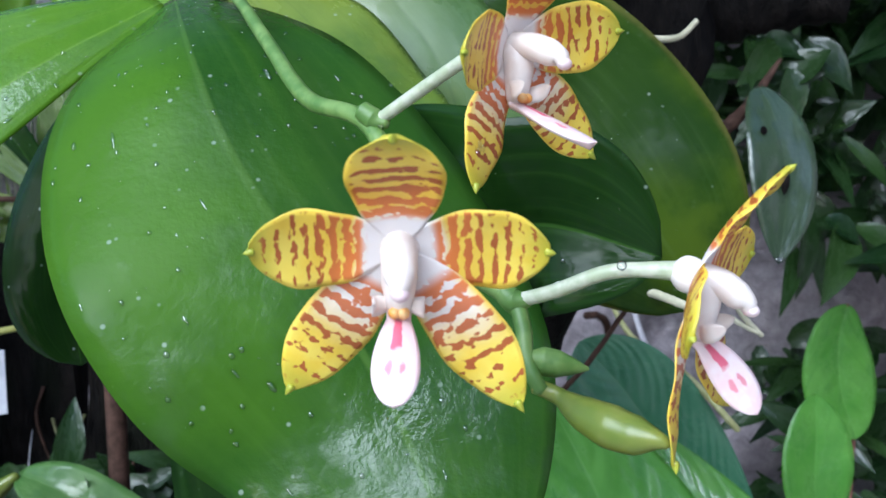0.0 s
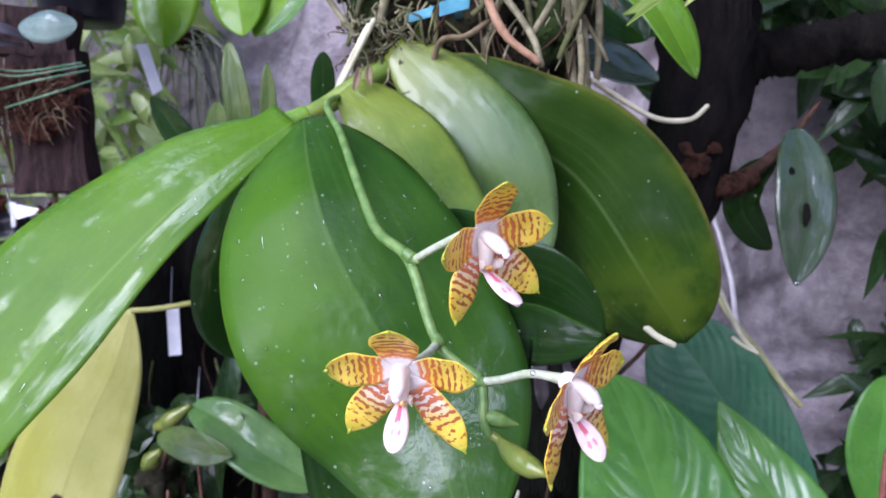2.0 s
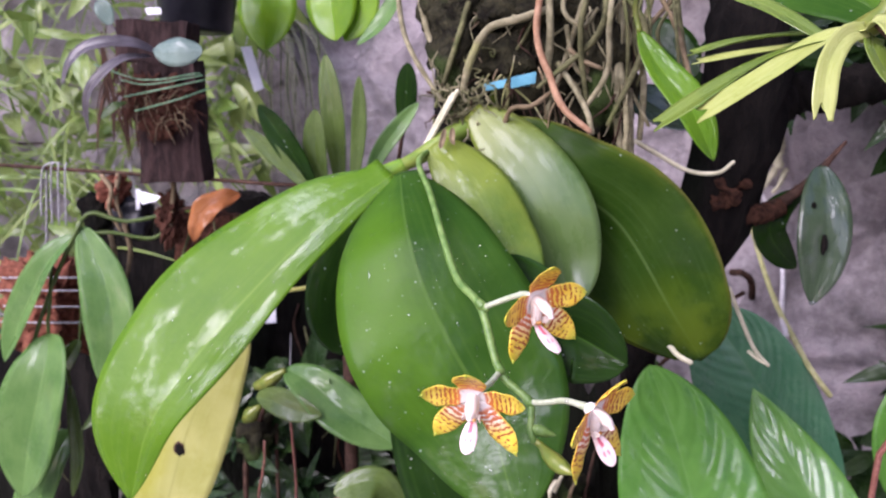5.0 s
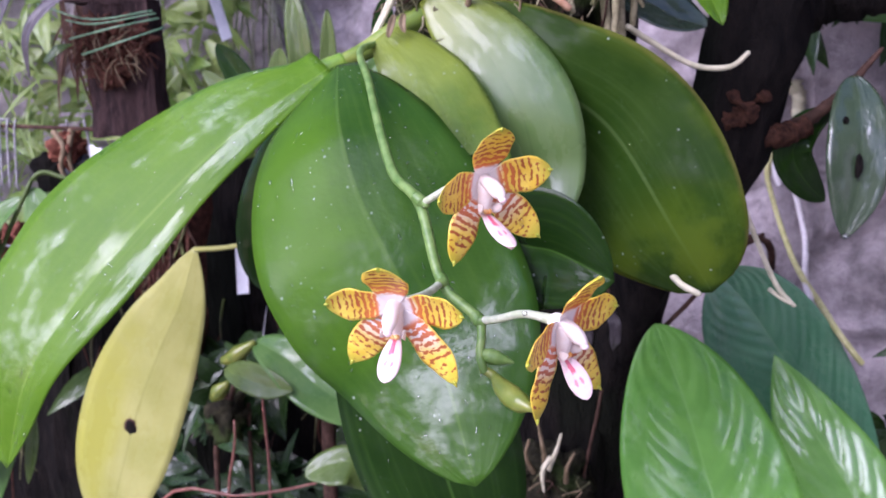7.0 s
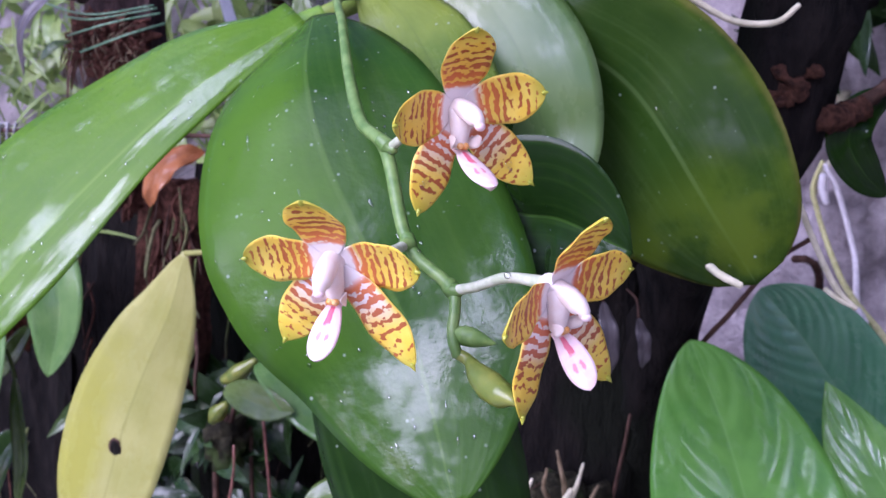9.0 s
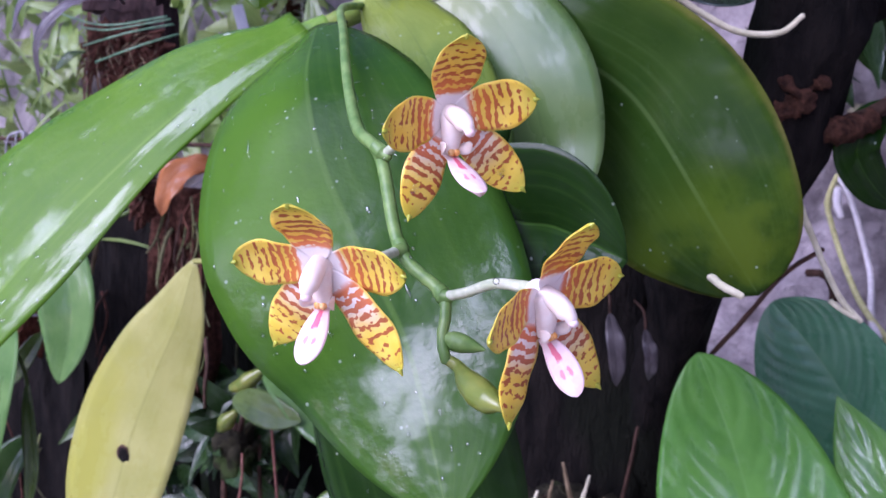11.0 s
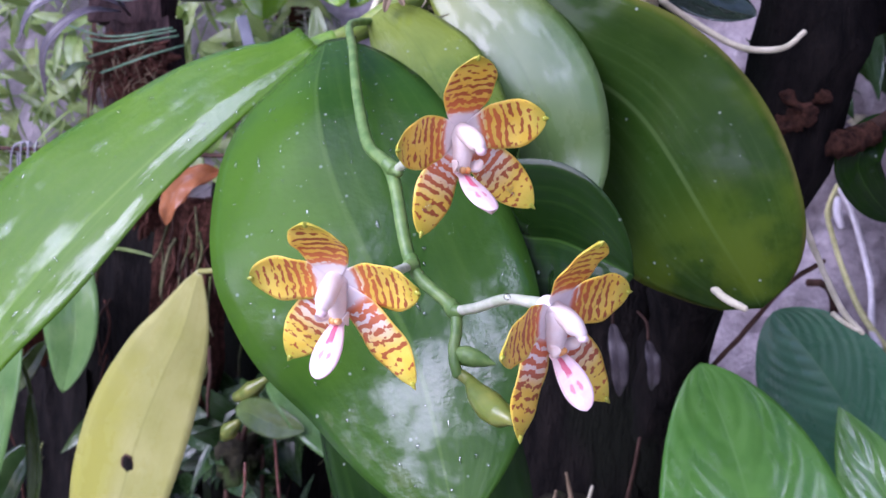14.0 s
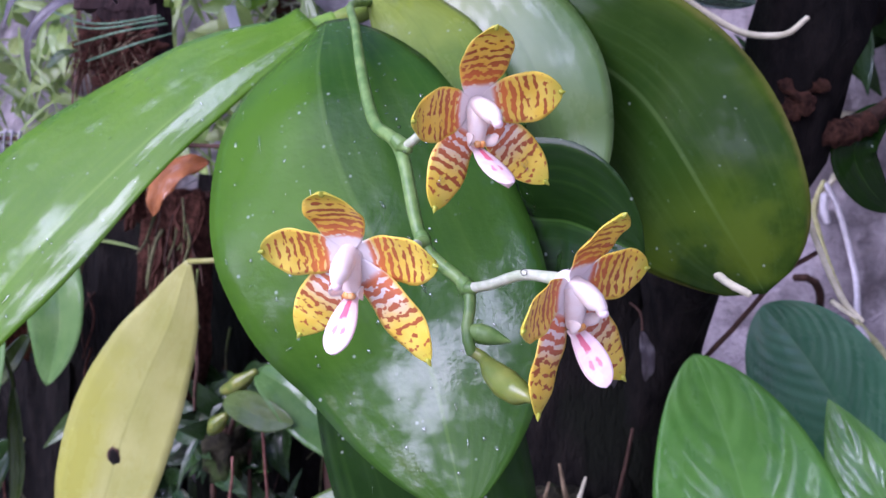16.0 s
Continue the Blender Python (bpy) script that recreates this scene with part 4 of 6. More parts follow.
ROOTS = [
    ([(-0.1388, 0.4000, 1.6666), (-0.1276, 0.3850, 1.6166), (-0.1148, 0.3800, 1.5895), (-0.0904, 0.3800, 1.5556)], 0.0024, ROOT_GREY),
    ([(-0.1238, 0.4000, 1.6666), (-0.1095, 0.3900, 1.6154), (-0.0951, 0.3900, 1.5822)], 0.0028, ROOT_GREY),
    ([(-0.0754, 0.3680, 1.5643), (-0.0868, 0.3680, 1.5425), (-0.0990, 0.3700, 1.5201)], 0.0020, ROOT_PALE),
    ([(-0.0793, 0.3700, 1.5617), (-0.0911, 0.3710, 1.5406), (-0.1022, 0.3720, 1.5182)], 0.0018, ROOT_PALE),
    ([(-0.0130, 0.3900, 1.6276), (-0.0344, 0.3780, 1.6183), (-0.0562, 0.3740, 1.6099), (-0.0681, 0.3740, 1.5869), (-0.0753, 0.3800, 1.5605)], 0.0036, ROOT_GREY),
    ([(-0.0175, 0.3900, 1.6648), (-0.0186, 0.3700, 1.6086), (-0.0055, 0.3620, 1.5756), (0.0061, 0.3600, 1.5535), (0.0261, 0.3610, 1.5376)], 0.0031, ROOT_SALMON),
    ([(-0.0152, 0.3900, 1.6484), (-0.0096, 0.3780, 1.6096), (-0.0105, 0.3820, 1.5766)], 0.0034, ROOT_GREY),
    ([(0.0343, 0.3850, 1.6640), (0.0337, 0.3720, 1.6139), (0.0346, 0.3700, 1.5815), (0.0197, 0.3750, 1.5540)], 0.0026, ROOT_GREY),
    ([(-0.0034, 0.3850, 1.5876), (0.0130, 0.3750, 1.5666), (0.0230, 0.3680, 1.5503), (0.0275, 0.3660, 1.5360)], 0.0026, ROOT_GREY),
    ([(-0.0004, 0.4000, 1.6165), (0.0095, 0.3850, 1.5858), (0.0248, 0.3900, 1.5740)], 0.0022, ROOT_GREY),
    ([(0.0044, 0.3850, 1.5982), (0.0152, 0.3800, 1.5898), (0.0301, 0.3750, 1.5837)], 0.0020, ROOT_BROWN),
    ([(-0.0411, 0.3800, 1.5390), (-0.0336, 0.3700, 1.5521), (-0.0190, 0.3720, 1.5548), (-0.0063, 0.3850, 1.5663)], 0.0022, ROOT_BROWN),
    ([(0.0394, 0.4000, 1.6668), (0.0413, 0.3950, 1.6043), (0.0414, 0.3900, 1.5662), (0.0480, 0.3950, 1.5153)], 0.0036, ROOT_GREY),
    ([(0.0444, 0.4100, 1.6687), (0.0469, 0.4000, 1.6007), (0.0511, 0.3950, 1.5583), (0.0563, 0.4000, 1.5112)], 0.0034, ROOT_GREY),
    ([(0.0338, 0.4000, 1.6172), (0.0447, 0.3900, 1.5789), (0.0507, 0.3850, 1.5455), (0.0503, 0.3900, 1.5156)], 0.0028, ROOT_GREY),
    ([(0.0507, 0.4100, 1.6687), (0.0515, 0.4000, 1.6175), (0.0602, 0.4000, 1.5758), (0.0605, 0.4050, 1.5330)], 0.0030, ROOT_GREY),
    ([(0.0516, 0.4000, 1.6050), (0.0569, 0.4000, 1.6176), (0.0615, 0.4000, 1.6383), (0.0635, 0.4100, 1.6647)], 0.0026, ROOT_GREY),
    ([(0.0631, 0.4200, 1.6707), (0.0731, 0.4200, 1.6414), (0.0828, 0.4200, 1.6255)], 0.0022, ROOT_GREY),
    ([(0.0573, 0.4000, 1.5321), (0.0750, 0.4150, 1.5226), (0.1000, 0.4250, 1.5104), (0.1218, 0.4300, 1.5101), (0.1330, 0.4320, 1.5196)], 0.0021, ROOT_PALE),
    ([(0.1392, 0.4400, 1.4178), (0.1507, 0.4550, 1.3944), (0.1656, 0.4600, 1.3656), (0.1788, 0.4620, 1.3514)], 0.0021, ROOT_PALE),
    ([(0.1620, 0.4650, 1.3615), (0.1684, 0.4620, 1.3571), (0.1758, 0.4610, 1.3533)], 0.0018, ROOT_PALE),
    ([(0.0956, 0.3800, 1.3801), (0.1012, 0.3660, 1.3775), (0.1113, 0.3640, 1.3731)], 0.0024, ROOT_PALE),
    ([(-0.1155, 0.4100, 1.6597), (-0.0995, 0.4000, 1.6233), (-0.1019, 0.4000, 1.5924)], 0.0026, ROOT_GREY),
    ([(-0.0738, 0.4000, 1.6581), (-0.0770, 0.3920, 1.6227), (-0.0646, 0.3900, 1.5926)], 0.0020, ROOT_GREY),
    ([(-0.0603, 0.4000, 1.6582), (-0.0474, 0.3880, 1.6269), (-0.0356, 0.3850, 1.6191)], 0.0032, ROOT_GREY),
    ([(0.0008, 0.4000, 1.6626), (-0.0017, 0.3850, 1.6271), (0.0143, 0.3800, 1.6145), (0.0231, 0.3900, 1.6282)], 0.0022, ROOT_GREY),
    ([(0.0122, 0.4000, 1.5913), (0.0246, 0.3950, 1.5722), (0.0287, 0.3950, 1.5445)], 0.0024, ROOT_BROWN),
]
for k, (ps, r, mat) in enumerate(ROOTS):
    r *= 0.88
    tube("root", ps, [r * 1.05, r, r * 0.95, r, r * 0.8], mat, mount, "", 9, 26, 0.16, k)
rnd = random.Random(11)
for k in range(64):
    x, y = rnd.uniform(-0.10, 0.055), rnd.uniform(0.385, 0.405)
    z = rnd.uniform(1.54, 1.64)
    ps = [(x, y, z)]
    for _ in range(3):
        ps.append((ps[-1][0] + rnd.uniform(-0.015, 0.015), y + rnd.uniform(-0.012, 0.008), ps[-1][2] - rnd.uniform(0.006, 0.025)))
    tube("rootlet", ps, [0.0009, 0.0007, 0.0004], rnd.choice((ROOT_GREY, TWIG, ROOT_BROWN)), mount, "", 5, 12, 0.2, k)
for k in range(20):
    x = rnd.uniform(-0.085, 0.085)
    y = 0.40 + rnd.uniform(-0.015, 0.012)
    ps = [(x, y, 1.70), (x + rnd.uniform(-0.02, 0.02), y - rnd.uniform(0, 0.012), 1.655), (x + rnd.uniform(-0.025, 0.025), y - rnd.uniform(0, 0.02), 1.61), (x + rnd.uniform(-0.035, 0.035), y - rnd.uniform(-0.01, 0.02), 1.58 - rnd.uniform(0, 0.04))]
    r = rnd.uniform(0.0011, 0.0026)
    tube("root", ps, [r, r * 0.9, r, r * 0.7], rnd.choice((ROOT_GREY, ROOT_MOSSY, ROOT_BROWN, ROOT_MOSSY)), mount, "", 8, 22, 0.2, k)
for k in range(80):
    a = Vector((-0.0718, 0.3780, 1.5550)) + Vector((rnd.gauss(0, 0.012), rnd.uniform(-0.004, 0.008), rnd.gauss(0, 0.014)))
    ps = [a]
    for _ in range(4):
        ps.append(ps[-1] + Vector((rnd.gauss(0, 0.005), rnd.gauss(0, 0.002), rnd.gauss(-0.003, 0.004))))
    tube("rootlet", ps, [0.0008, 0.0006, 0.0003], rnd.choice((ROOT_MOSSY, TWIG, ROOT_MOSSY, ROOT_GREY)), mount, "", 5, 12, 0.2, k)
tag = thing("plant_tag", "torn pale blue plastic plant tag stuck in the bark", "tag")
prism("strip", [(-0.0361, 0.3720, 1.5752), (-0.0171, 0.3720, 1.5800), (-0.0177, 0.3740, 1.5717), (-0.0360, 0.3740, 1.5669)], 0.001, TAG_BLUE, tag, "", 0.0003)
prism("strip", [(-0.0578, 0.3800, 1.5698), (-0.0401, 0.3780, 1.5745), (-0.0425, 0.3790, 1.5677), (-0.0569, 0.3810, 1.5647)], 0.001, TAG_BLUE, tag, "", 0.0003)
prism("pin", [(-0.0270, 0.3745, 1.5756), (-0.0228, 0.3745, 1.5758), (-0.0260, 0.4000, 1.5693), (-0.0305, 0.4000, 1.5691)], 0.004, TAG_BLUE, tag, "", 0.0003)

# ---- wires that carry the plants ----
rail = thing("wire_rail", "thin rusty rail with hooks, fixed to the wall", "rail")
tube("rail", [(-1.35, 1.5, 1.447), (-1.35, 1.1, 1.447), (-1.32, 0.80, 1.447), (-1.0, 0.79, 1.447), (-0.6, 0.79, 1.447), (-0.36, 0.80, 1.447), (-0.335, 1.1, 1.447), (-0.335, 1.52, 1.447)], [0.0028] * 3, TWIG, rail, "", 8, 80)
for k, (x, low) in enumerate(((52, 395), (74, 410), (98, 415), (108, 380))):
    tube("hook", [(-0.7671, 0.7900, 1.4531), (-0.7774, 0.7850, 1.4560), (-0.7969, 0.7850, 1.4474), (-0.8062, 0.7900, 1.4090), (-0.8063, 0.7900, 1.3753)] if k == 0 else [(a + 0.012 * (k - 1), b, c) for a, b, c in ((-0.7835, 0.7900, 1.4538), (-0.7812, 0.7850, 1.4558), (-0.7846, 0.7860, 1.4357), (-0.7880, 0.7900, 1.3639))], [0.0014, 0.0014], WIRE, rail, "pale bent wire hook", 6, 20)
over = thing("overhead_wire", "taut wire overhead for hanging plants, fixed to the wall", "wire")
tube("wire", [(-1.1, 1.52, 2.0), (-1.1, 1.0, 2.0), (-1.08, 0.24, 2.0), (-0.4, 0.22, 2.0), (0.3, 0.22, 2.0), (0.62, 0.24, 2.0), (0.64, 1.0, 2.0), (0.64, 1.52, 2.0)], [0.003] * 3, WIRE, over, "", 8, 90)

# ---- fern board with its small plant ----
board = thing("fern_board", "dark tree-fern board with a small grey-leaved plant tied on", "plant mount")
rough_plank("plank", (-0.5751, 0.7750, 1.5231), (0.047, 0.014, 0.082), FERN_BOARD, board, "dark coarse tree-fern board", (0, -5, 0))
rough_plank("plank", (-0.5989, 0.7750, 1.6301), (0.054, 0.015, 0.028), FERN_BOARD, board, "", (0, 2, 0))
lump("fibre", (-0.5836, 0.7480, 1.5564), (0.046, 0.014, 0.026), FIBRE, board, "mat of red-brown fibre", 5, 0.8, 130)
lump("fibre", (-0.5796, 0.7520, 1.5174), (0.024, 0.010, 0.018), FIBRE, board, "", 5, 0.8, 140, (0, 0, 0), 0, 4)
rnd = random.Random(5)
for k in range(150):
    a = Vector((-0.5746, 0.7380, 1.5452)) + Vector((rnd.uniform(-0.05, 0.05), rnd.uniform(-0.006, 0.006), rnd.uniform(-0.02, 0.03)))
    d = Vector((rnd.uniform(-0.03, 0.03), rnd.uniform(-0.01, 0.0), rnd.uniform(-0.04, 0.006)))
    tube("fibre_root", [a, a + d * 0.5 + Vector((0, -0.005, 0.004)), a + d], [0.0007, 0.0006, 0.0003], FIBRE if k % 4 else ROOT_BROWN, board, "", 5, 8)
for a, b, c in (((-0.6579, 0.7200, 1.5954), (-0.5802, 0.7150, 1.5770), (-0.5120, 0.7380, 1.5894)), ((-0.6098, 0.7150, 1.5541), (-0.5453, 0.7120, 1.5673), (-0.5049, 0.7400, 1.5810)), ((-0.5966, 0.7200, 1.5364), (-0.5309, 0.7150, 1.5535), (-0.4995, 0.7420, 1.5704)), ((-0.6158, 0.7180, 1.5760), (-0.5713, 0.7140, 1.5715), (-0.5090, 0.7400, 1.5867))):
    tube("tie", [a, b, c], [0.0011, 0.0011], TIE_GREEN, board, "green plastic tie", 6, 16)
blade_object("leaf", Blade([(-0.5747, 0.7350, 1.6150), (-0.5970, 0.7100, 1.6236), (-0.6366, 0.6900, 1.6179), (-0.6611, 0.6800, 1.5972), (-0.6771, 0.6800, 1.5646)], 0.0105, 0.0105, [(0, -0.8, 0.6), (-0.1, -0.9, 0.5), (-0.5, -0.9, 0.1)], fold=(14, 14), prof=(0.3, 3, 0.6)), LEAF_PURPLE, board, "arching grey-purple leaf", cols=8)
blade_object("leaf", Blade([(-0.5806, 0.7350, 1.6090), (-0.5986, 0.7000, 1.6027), (-0.6175, 0.6800, 1.5808), (-0.6350, 0.6750, 1.5516), (-0.6381, 0.6800, 1.5049)], 0.0085, 0.0085, [(0, -0.8, 0.6), (0.0, -0.9, 0.4), (-0.5, -0.9, 0.0)], fold=(14, 14), prof=(0.3, 3, 0.6)), LEAF_PURPLE, board, "curled grey-purple leaf", cols=8)
blade_object("leaf", Blade([(-0.4962, 0.6100, 1.6070), (-0.4595, 0.6000, 1.6058), (-0.4327, 0.6100, 1.6086)], 0.017, 0.017, [(0, -1, 0.2)], prof=(0.5, 2.2, 0.6), fold=(-10, -10)), LEAF_BLUE, board, "oval blue-grey leaf", cols=8)
tube("petiole", [(-0.4946, 0.6120, 1.6066), (-0.5324, 0.6700, 1.6075), (-0.5779, 0.7450, 1.6070)], [0.002, 0.002], LEAF_PURPLE, board, "", 6, 10)
blade_object("leaf", Blade([(-0.6056, 0.7150, 1.5484), (-0.6136, 0.7000, 1.5418), (-0.6305, 0.6950, 1.5249)], 0.008, 0.008, [(0, -0.8, 0.5)], prof=(0.5, 2.2, 0.6)), LEAF_OLIVE, board, "", cols=6)
blade_object("leaf", Blade([(-0.6637, 0.7650, 1.6518), (-0.6701, 0.7620, 1.6679), (-0.6807, 0.7600, 1.6840)], 0.013, 0.013, [(0, -1, 0.3)], prof=(0.45, 2.2, 0.6), fold=(8, 8)), LEAF_BLUE, board, "small oval blue-grey leaf", cols=8)
tube("petiole", [(-0.6644, 0.7660, 1.6527), (-0.6571, 0.7680, 1.6448), (-0.6486, 0.7720, 1.6378)], [0.0016, 0.0016], LEAF_PURPLE, board, "", 6, 8)
tube("hanger", [(-0.5862, 0.7570, 1.6611), (-0.5873, 0.7600, 1.7778), (-0.50, 0.80, 1.98), (-1.085, 0.80, 2.0)], [0.0012, 0.0012], WIRE, board, "wire hanger", 6, 20)

pot = thing("hanging_pot", "black plastic pot hanging overhead with a white label", "pot")
p0 = Vector((-0.5763, 0.8400, 1.6515))
lathe("shell", p0, [(0.001, 0.001), (0.046, 0.0), (0.050, 0.004), (0.060, 0.10), (0.064, 0.10), (0.064, 0.112), (0.058, 0.112), (0.056, 0.09), (0.002, 0.088)], POT_BLACK, pot, "black plastic pot")
tube("hanger", [p0 + Vector((-0.06, 0, 0.108)), p0 + Vector((-0.02, 0.0, 0.2)), (-0.50, 0.82, 2.0), (-1.09, 0.82, 2.0)], [0.0012, 0.0012], WIRE, pot, "wire hanger", 6, 20)
prism("label", [(-0.5935, 0.7400, 1.6719), (-0.5709, 0.7400, 1.6722), (-0.5693, 0.7400, 1.6636), (-0.5911, 0.7400, 1.6625)], 0.002, LABEL_WHITE, board, "small white label", 0.0003)

# ---- things hung below the rail ----
lumpy = thing("bark_chunk", "brown root-bound bark chunk hanging from the rail", "bark mount")
lump("bark", (-0.6853, 0.8000, 1.4203), (0.020, 0.02, 0.020), CLAY, lumpy, "orange-brown fibre", 5, 0.8, 90)
lump("bark", (-0.6599, 0.8100, 1.3796), (0.028, 0.02, 0.03), POT_BLACK, lumpy, "charred black bark", 4, 0.35, 50, (0, 0, 0), 0.5)
lump("bark", (-0.5949, 0.8000, 1.3894), (0.016, 0.016, 0.034), FIBRE, lumpy, "", 5, 0.8, 110)
lump("bark", (-0.7415, 0.8300, 1.3802), (0.025, 0.02, 0.03), BARK, lumpy, "", 4, 0.35, 50)
for ps in ([(-0.7011, 0.7900, 1.4422), (-0.6747, 0.7750, 1.4227), (-0.6789, 0.7750, 1.3940), (-0.6626, 0.7800, 1.3620)], [(-0.6731, 0.7900, 1.4463), (-0.6711, 0.7800, 1.4104), (-0.6659, 0.7850, 1.3817)], [(-0.6885, 0.7900, 1.3588), (-0.6816, 0.7900, 1.3175), (-0.6955, 0.8000, 1.2548)], [(-0.6613, 0.7850, 1.3738), (-0.6561, 0.7900, 1.3280), (-0.6781, 0.8000, 1.2651)], [(-0.5866, 0.7900, 1.4554), (-0.5849, 0.7900, 1.4235), (-0.5914, 0.7900, 1.3662)]):
    tube("root", ps, [0.004, 0.0035, 0.0022], ROOT_BROWN, lumpy, "", 7, 20, 0.3)
tube("hanger", [(-0.6853, 0.8000, 1.4203), (-0.6868, 0.8000, 1.4409), (-0.6848, 0.7950, 1.4576)], [0.0015, 0.0015], WIRE, lumpy, "", 6, 8)
tube("hanger", [(-0.6599, 0.8100, 1.3796), (-0.6587, 0.8050, 1.4258), (-0.6579, 0.7950, 1.4591)], [0.0015, 0.0015], WIRE, lumpy, "", 6, 8)
blade_object("dead_leaf", Blade([(-0.4795, 0.7900, 1.4288), (-0.5001, 0.7650, 1.4215), (-0.5233, 0.7550, 1.3975), (-0.5349, 0.7600, 1.3607)], 0.017, 0.019, [(0.1, -0.9, 0.4), (0.1, -0.95, 0.1)], fold=(14, 4), cup=(-0.1, 0.1), prof=(0.6, 1.8, 0.9), wave=0.004), LEAF_BROWN, lumpy, "curled dead orange-brown leaf", cols=12)
tube("stalk", [(-0.4795, 0.7900, 1.4288), (-0.5391, 0.8000, 1.4080), (-0.5931, 0.8000, 1.3977)], [0.002, 0.003], TWIG, lumpy, "", 6, 12)
clip = thing("white_label", "bent white plastic plant label", "label")
prism("strip", [(-0.6330, 0.7750, 1.4250), (-0.5900, 0.7670, 1.4200), (-0.5960, 0.7650, 1.4130), (-0.6240, 0.7720, 1.4060)], 0.0015, LABEL_WHITE, clip, "", 0.0004)
prism("spike", [(-0.6377, 0.7770, 1.4274), (-0.6287, 0.7770, 1.4264), (-0.6465, 0.8000, 1.3841), (-0.6521, 0.8000, 1.3837)], 0.002, LABEL_WHITE, clip, "", 0.0004)
for corners, tail in (([(-0.5552, 0.9300, 1.6400), (-0.5381, 0.9300, 1.6421), (-0.5156, 0.9300, 1.5790), (-0.5316, 0.9300, 1.5724)], [(-0.5486, 0.9320, 1.6403), (-0.6259, 1.1000, 1.7045), (-0.7987, 1.4600, 1.8678), (-0.8344, 1.5300, 1.9058)]), ([(-0.4976, 0.9000, 1.2885), (-0.4792, 0.9000, 1.2900), (-0.4755, 0.9000, 1.2201), (-0.4940, 0.9000, 1.2167)], [(-0.4913, 0.9020, 1.2887), (-0.5145, 0.9500, 1.3306), (-0.6452, 1.2000, 1.3668), (-0.8125, 1.5200, 1.3739)])):
    lab = thing("white_label", "long white plastic plant label on a wire", "label", "hanging labels")
    prism("strip", corners, 0.0015, LABEL_WHITE, lab, "", 0.0004)
    tube("wire", tail, [0.0008, 0.0008], WIRE, lab, "", 5, 12)

# ---- leafy plants around ----
def clump(name, label, leaves, root, stem_mat=None, category="plant"):
    """A plant of several blades: each row gives the midrib, half widths, normal, material, label and options; root: stems down to the support."""
    p = thing(name, label, category)
    for pts, left, right, up, mat, text, opt in leaves:
        blade_object("leaf", Blade(pts, left, right, up, **opt), mat, p, text, cols=opt.get("rows", 40) // 3)
    for ps, r in root:
        tube("stem", ps, [r, r * 0.9, r], stem_mat or WAX_BUD, p, "", 8, 24)
    return p


clump("hanging_leaf_plant", "plant with long drooping grey-green leaves hung on the rail", [
    ([(-0.7127, 0.7600, 1.3687), (-0.6643, 0.7450, 1.2934), (-0.6474, 0.7350, 1.2197), (-0.6615, 0.7300, 1.1475)], 0.040, 0.034, [(0.2, -0.9, 0.3)], LEAF_GREY, "drooping grey-green leaf", dict(fold=(10, 10), prof=(0.5, 2.6, 0.8))),
    ([(-0.7270, 0.7600, 1.3553), (-0.7542, 0.7400, 1.3190), (-0.7908, 0.7300, 1.2431), (-0.8184, 0.7200, 1.1670)], 0.030, 0.030, [(-0.2, -0.9, 0.3)], LEAF_GREY, "narrow folded leaf", dict(fold=(20, 20), prof=(0.5, 2.6, 0.8))),
    ([(-0.7574, 0.7400, 1.2108), (-0.7456, 0.7150, 1.1685), (-0.7563, 0.7000, 1.0884), (-0.7793, 0.7000, 0.9739)], 0.060, 0.055, [(0.0, -0.9, 0.4)], LEAF_GREY, "broad drooping leaf", dict(fold=(12, 12), prof=(0.4, 2.8, 0.8))),
    ([(-0.7391, 0.7600, 1.0603), (-0.7534, 0.7400, 1.0219), (-0.7762, 0.7300, 0.9607), (-0.8089, 0.7300, 0.8741)], 0.040, 0.030, [(0.1, -0.8, 0.6)], LEAF_GREY, "shiny wet leaf", dict(fold=(10, 10), prof=(0.4, 2.8, 0.8))),
    ([(-0.7313, 0.7500, 1.1344), (-0.7178, 0.7400, 1.0964), (-0.7128, 0.7400, 1.0278), (-0.7239, 0.7400, 0.9645)], 0.012, 0.012, [(0.1, -0.9, 0.3)], LEAF_OLIVE, "", dict(fold=(20, 20), prof=(0.4, 2.8, 0.8))),
    ([(-0.7369, 0.7800, 1.1945), (-0.7542, 0.7700, 1.1605), (-0.7847, 0.7700, 1.1217)], 0.016, 0.016, [(0.1, -0.9, 0.3)], LEAF_OLIVE, "", dict(fold=(15, 15), prof=(0.4, 2.8, 0.8))),
], [([(-0.7143, 0.7600, 1.3783), (-0.6975, 0.7650, 1.3896), (-0.6497, 0.7750, 1.3799), (-0.5931, 0.8000, 1.3937)], 0.0032), ([(-0.7121, 0.7570, 1.3772), (-0.7348, 0.7450, 1.3199), (-0.7659, 0.7400, 1.2435), (-0.8040, 0.7350, 1.1302)], 0.0032), ([(-0.7242, 0.7600, 1.3555), (-0.6740, 0.7700, 1.3623), (-0.6189, 0.7900, 1.3559), (-0.5931, 0.8000, 1.3813)], 0.003), ([(-0.7536, 0.7450, 1.3183), (-0.7540, 0.7400, 1.2613), (-0.7591, 0.7420, 1.2084), (-0.7340, 0.7500, 1.1427), (-0.7374, 0.7600, 1.0517)], 0.003), ([(-0.7242, 0.7600, 1.3555), (-0.7283, 0.7750, 1.2737), (-0.7369, 0.7800, 1.1928)], 0.0022)], LEAF_OLIVE)
basket = thing("coir_block", "red-brown coir fibre block bound with wires", "plant mount")
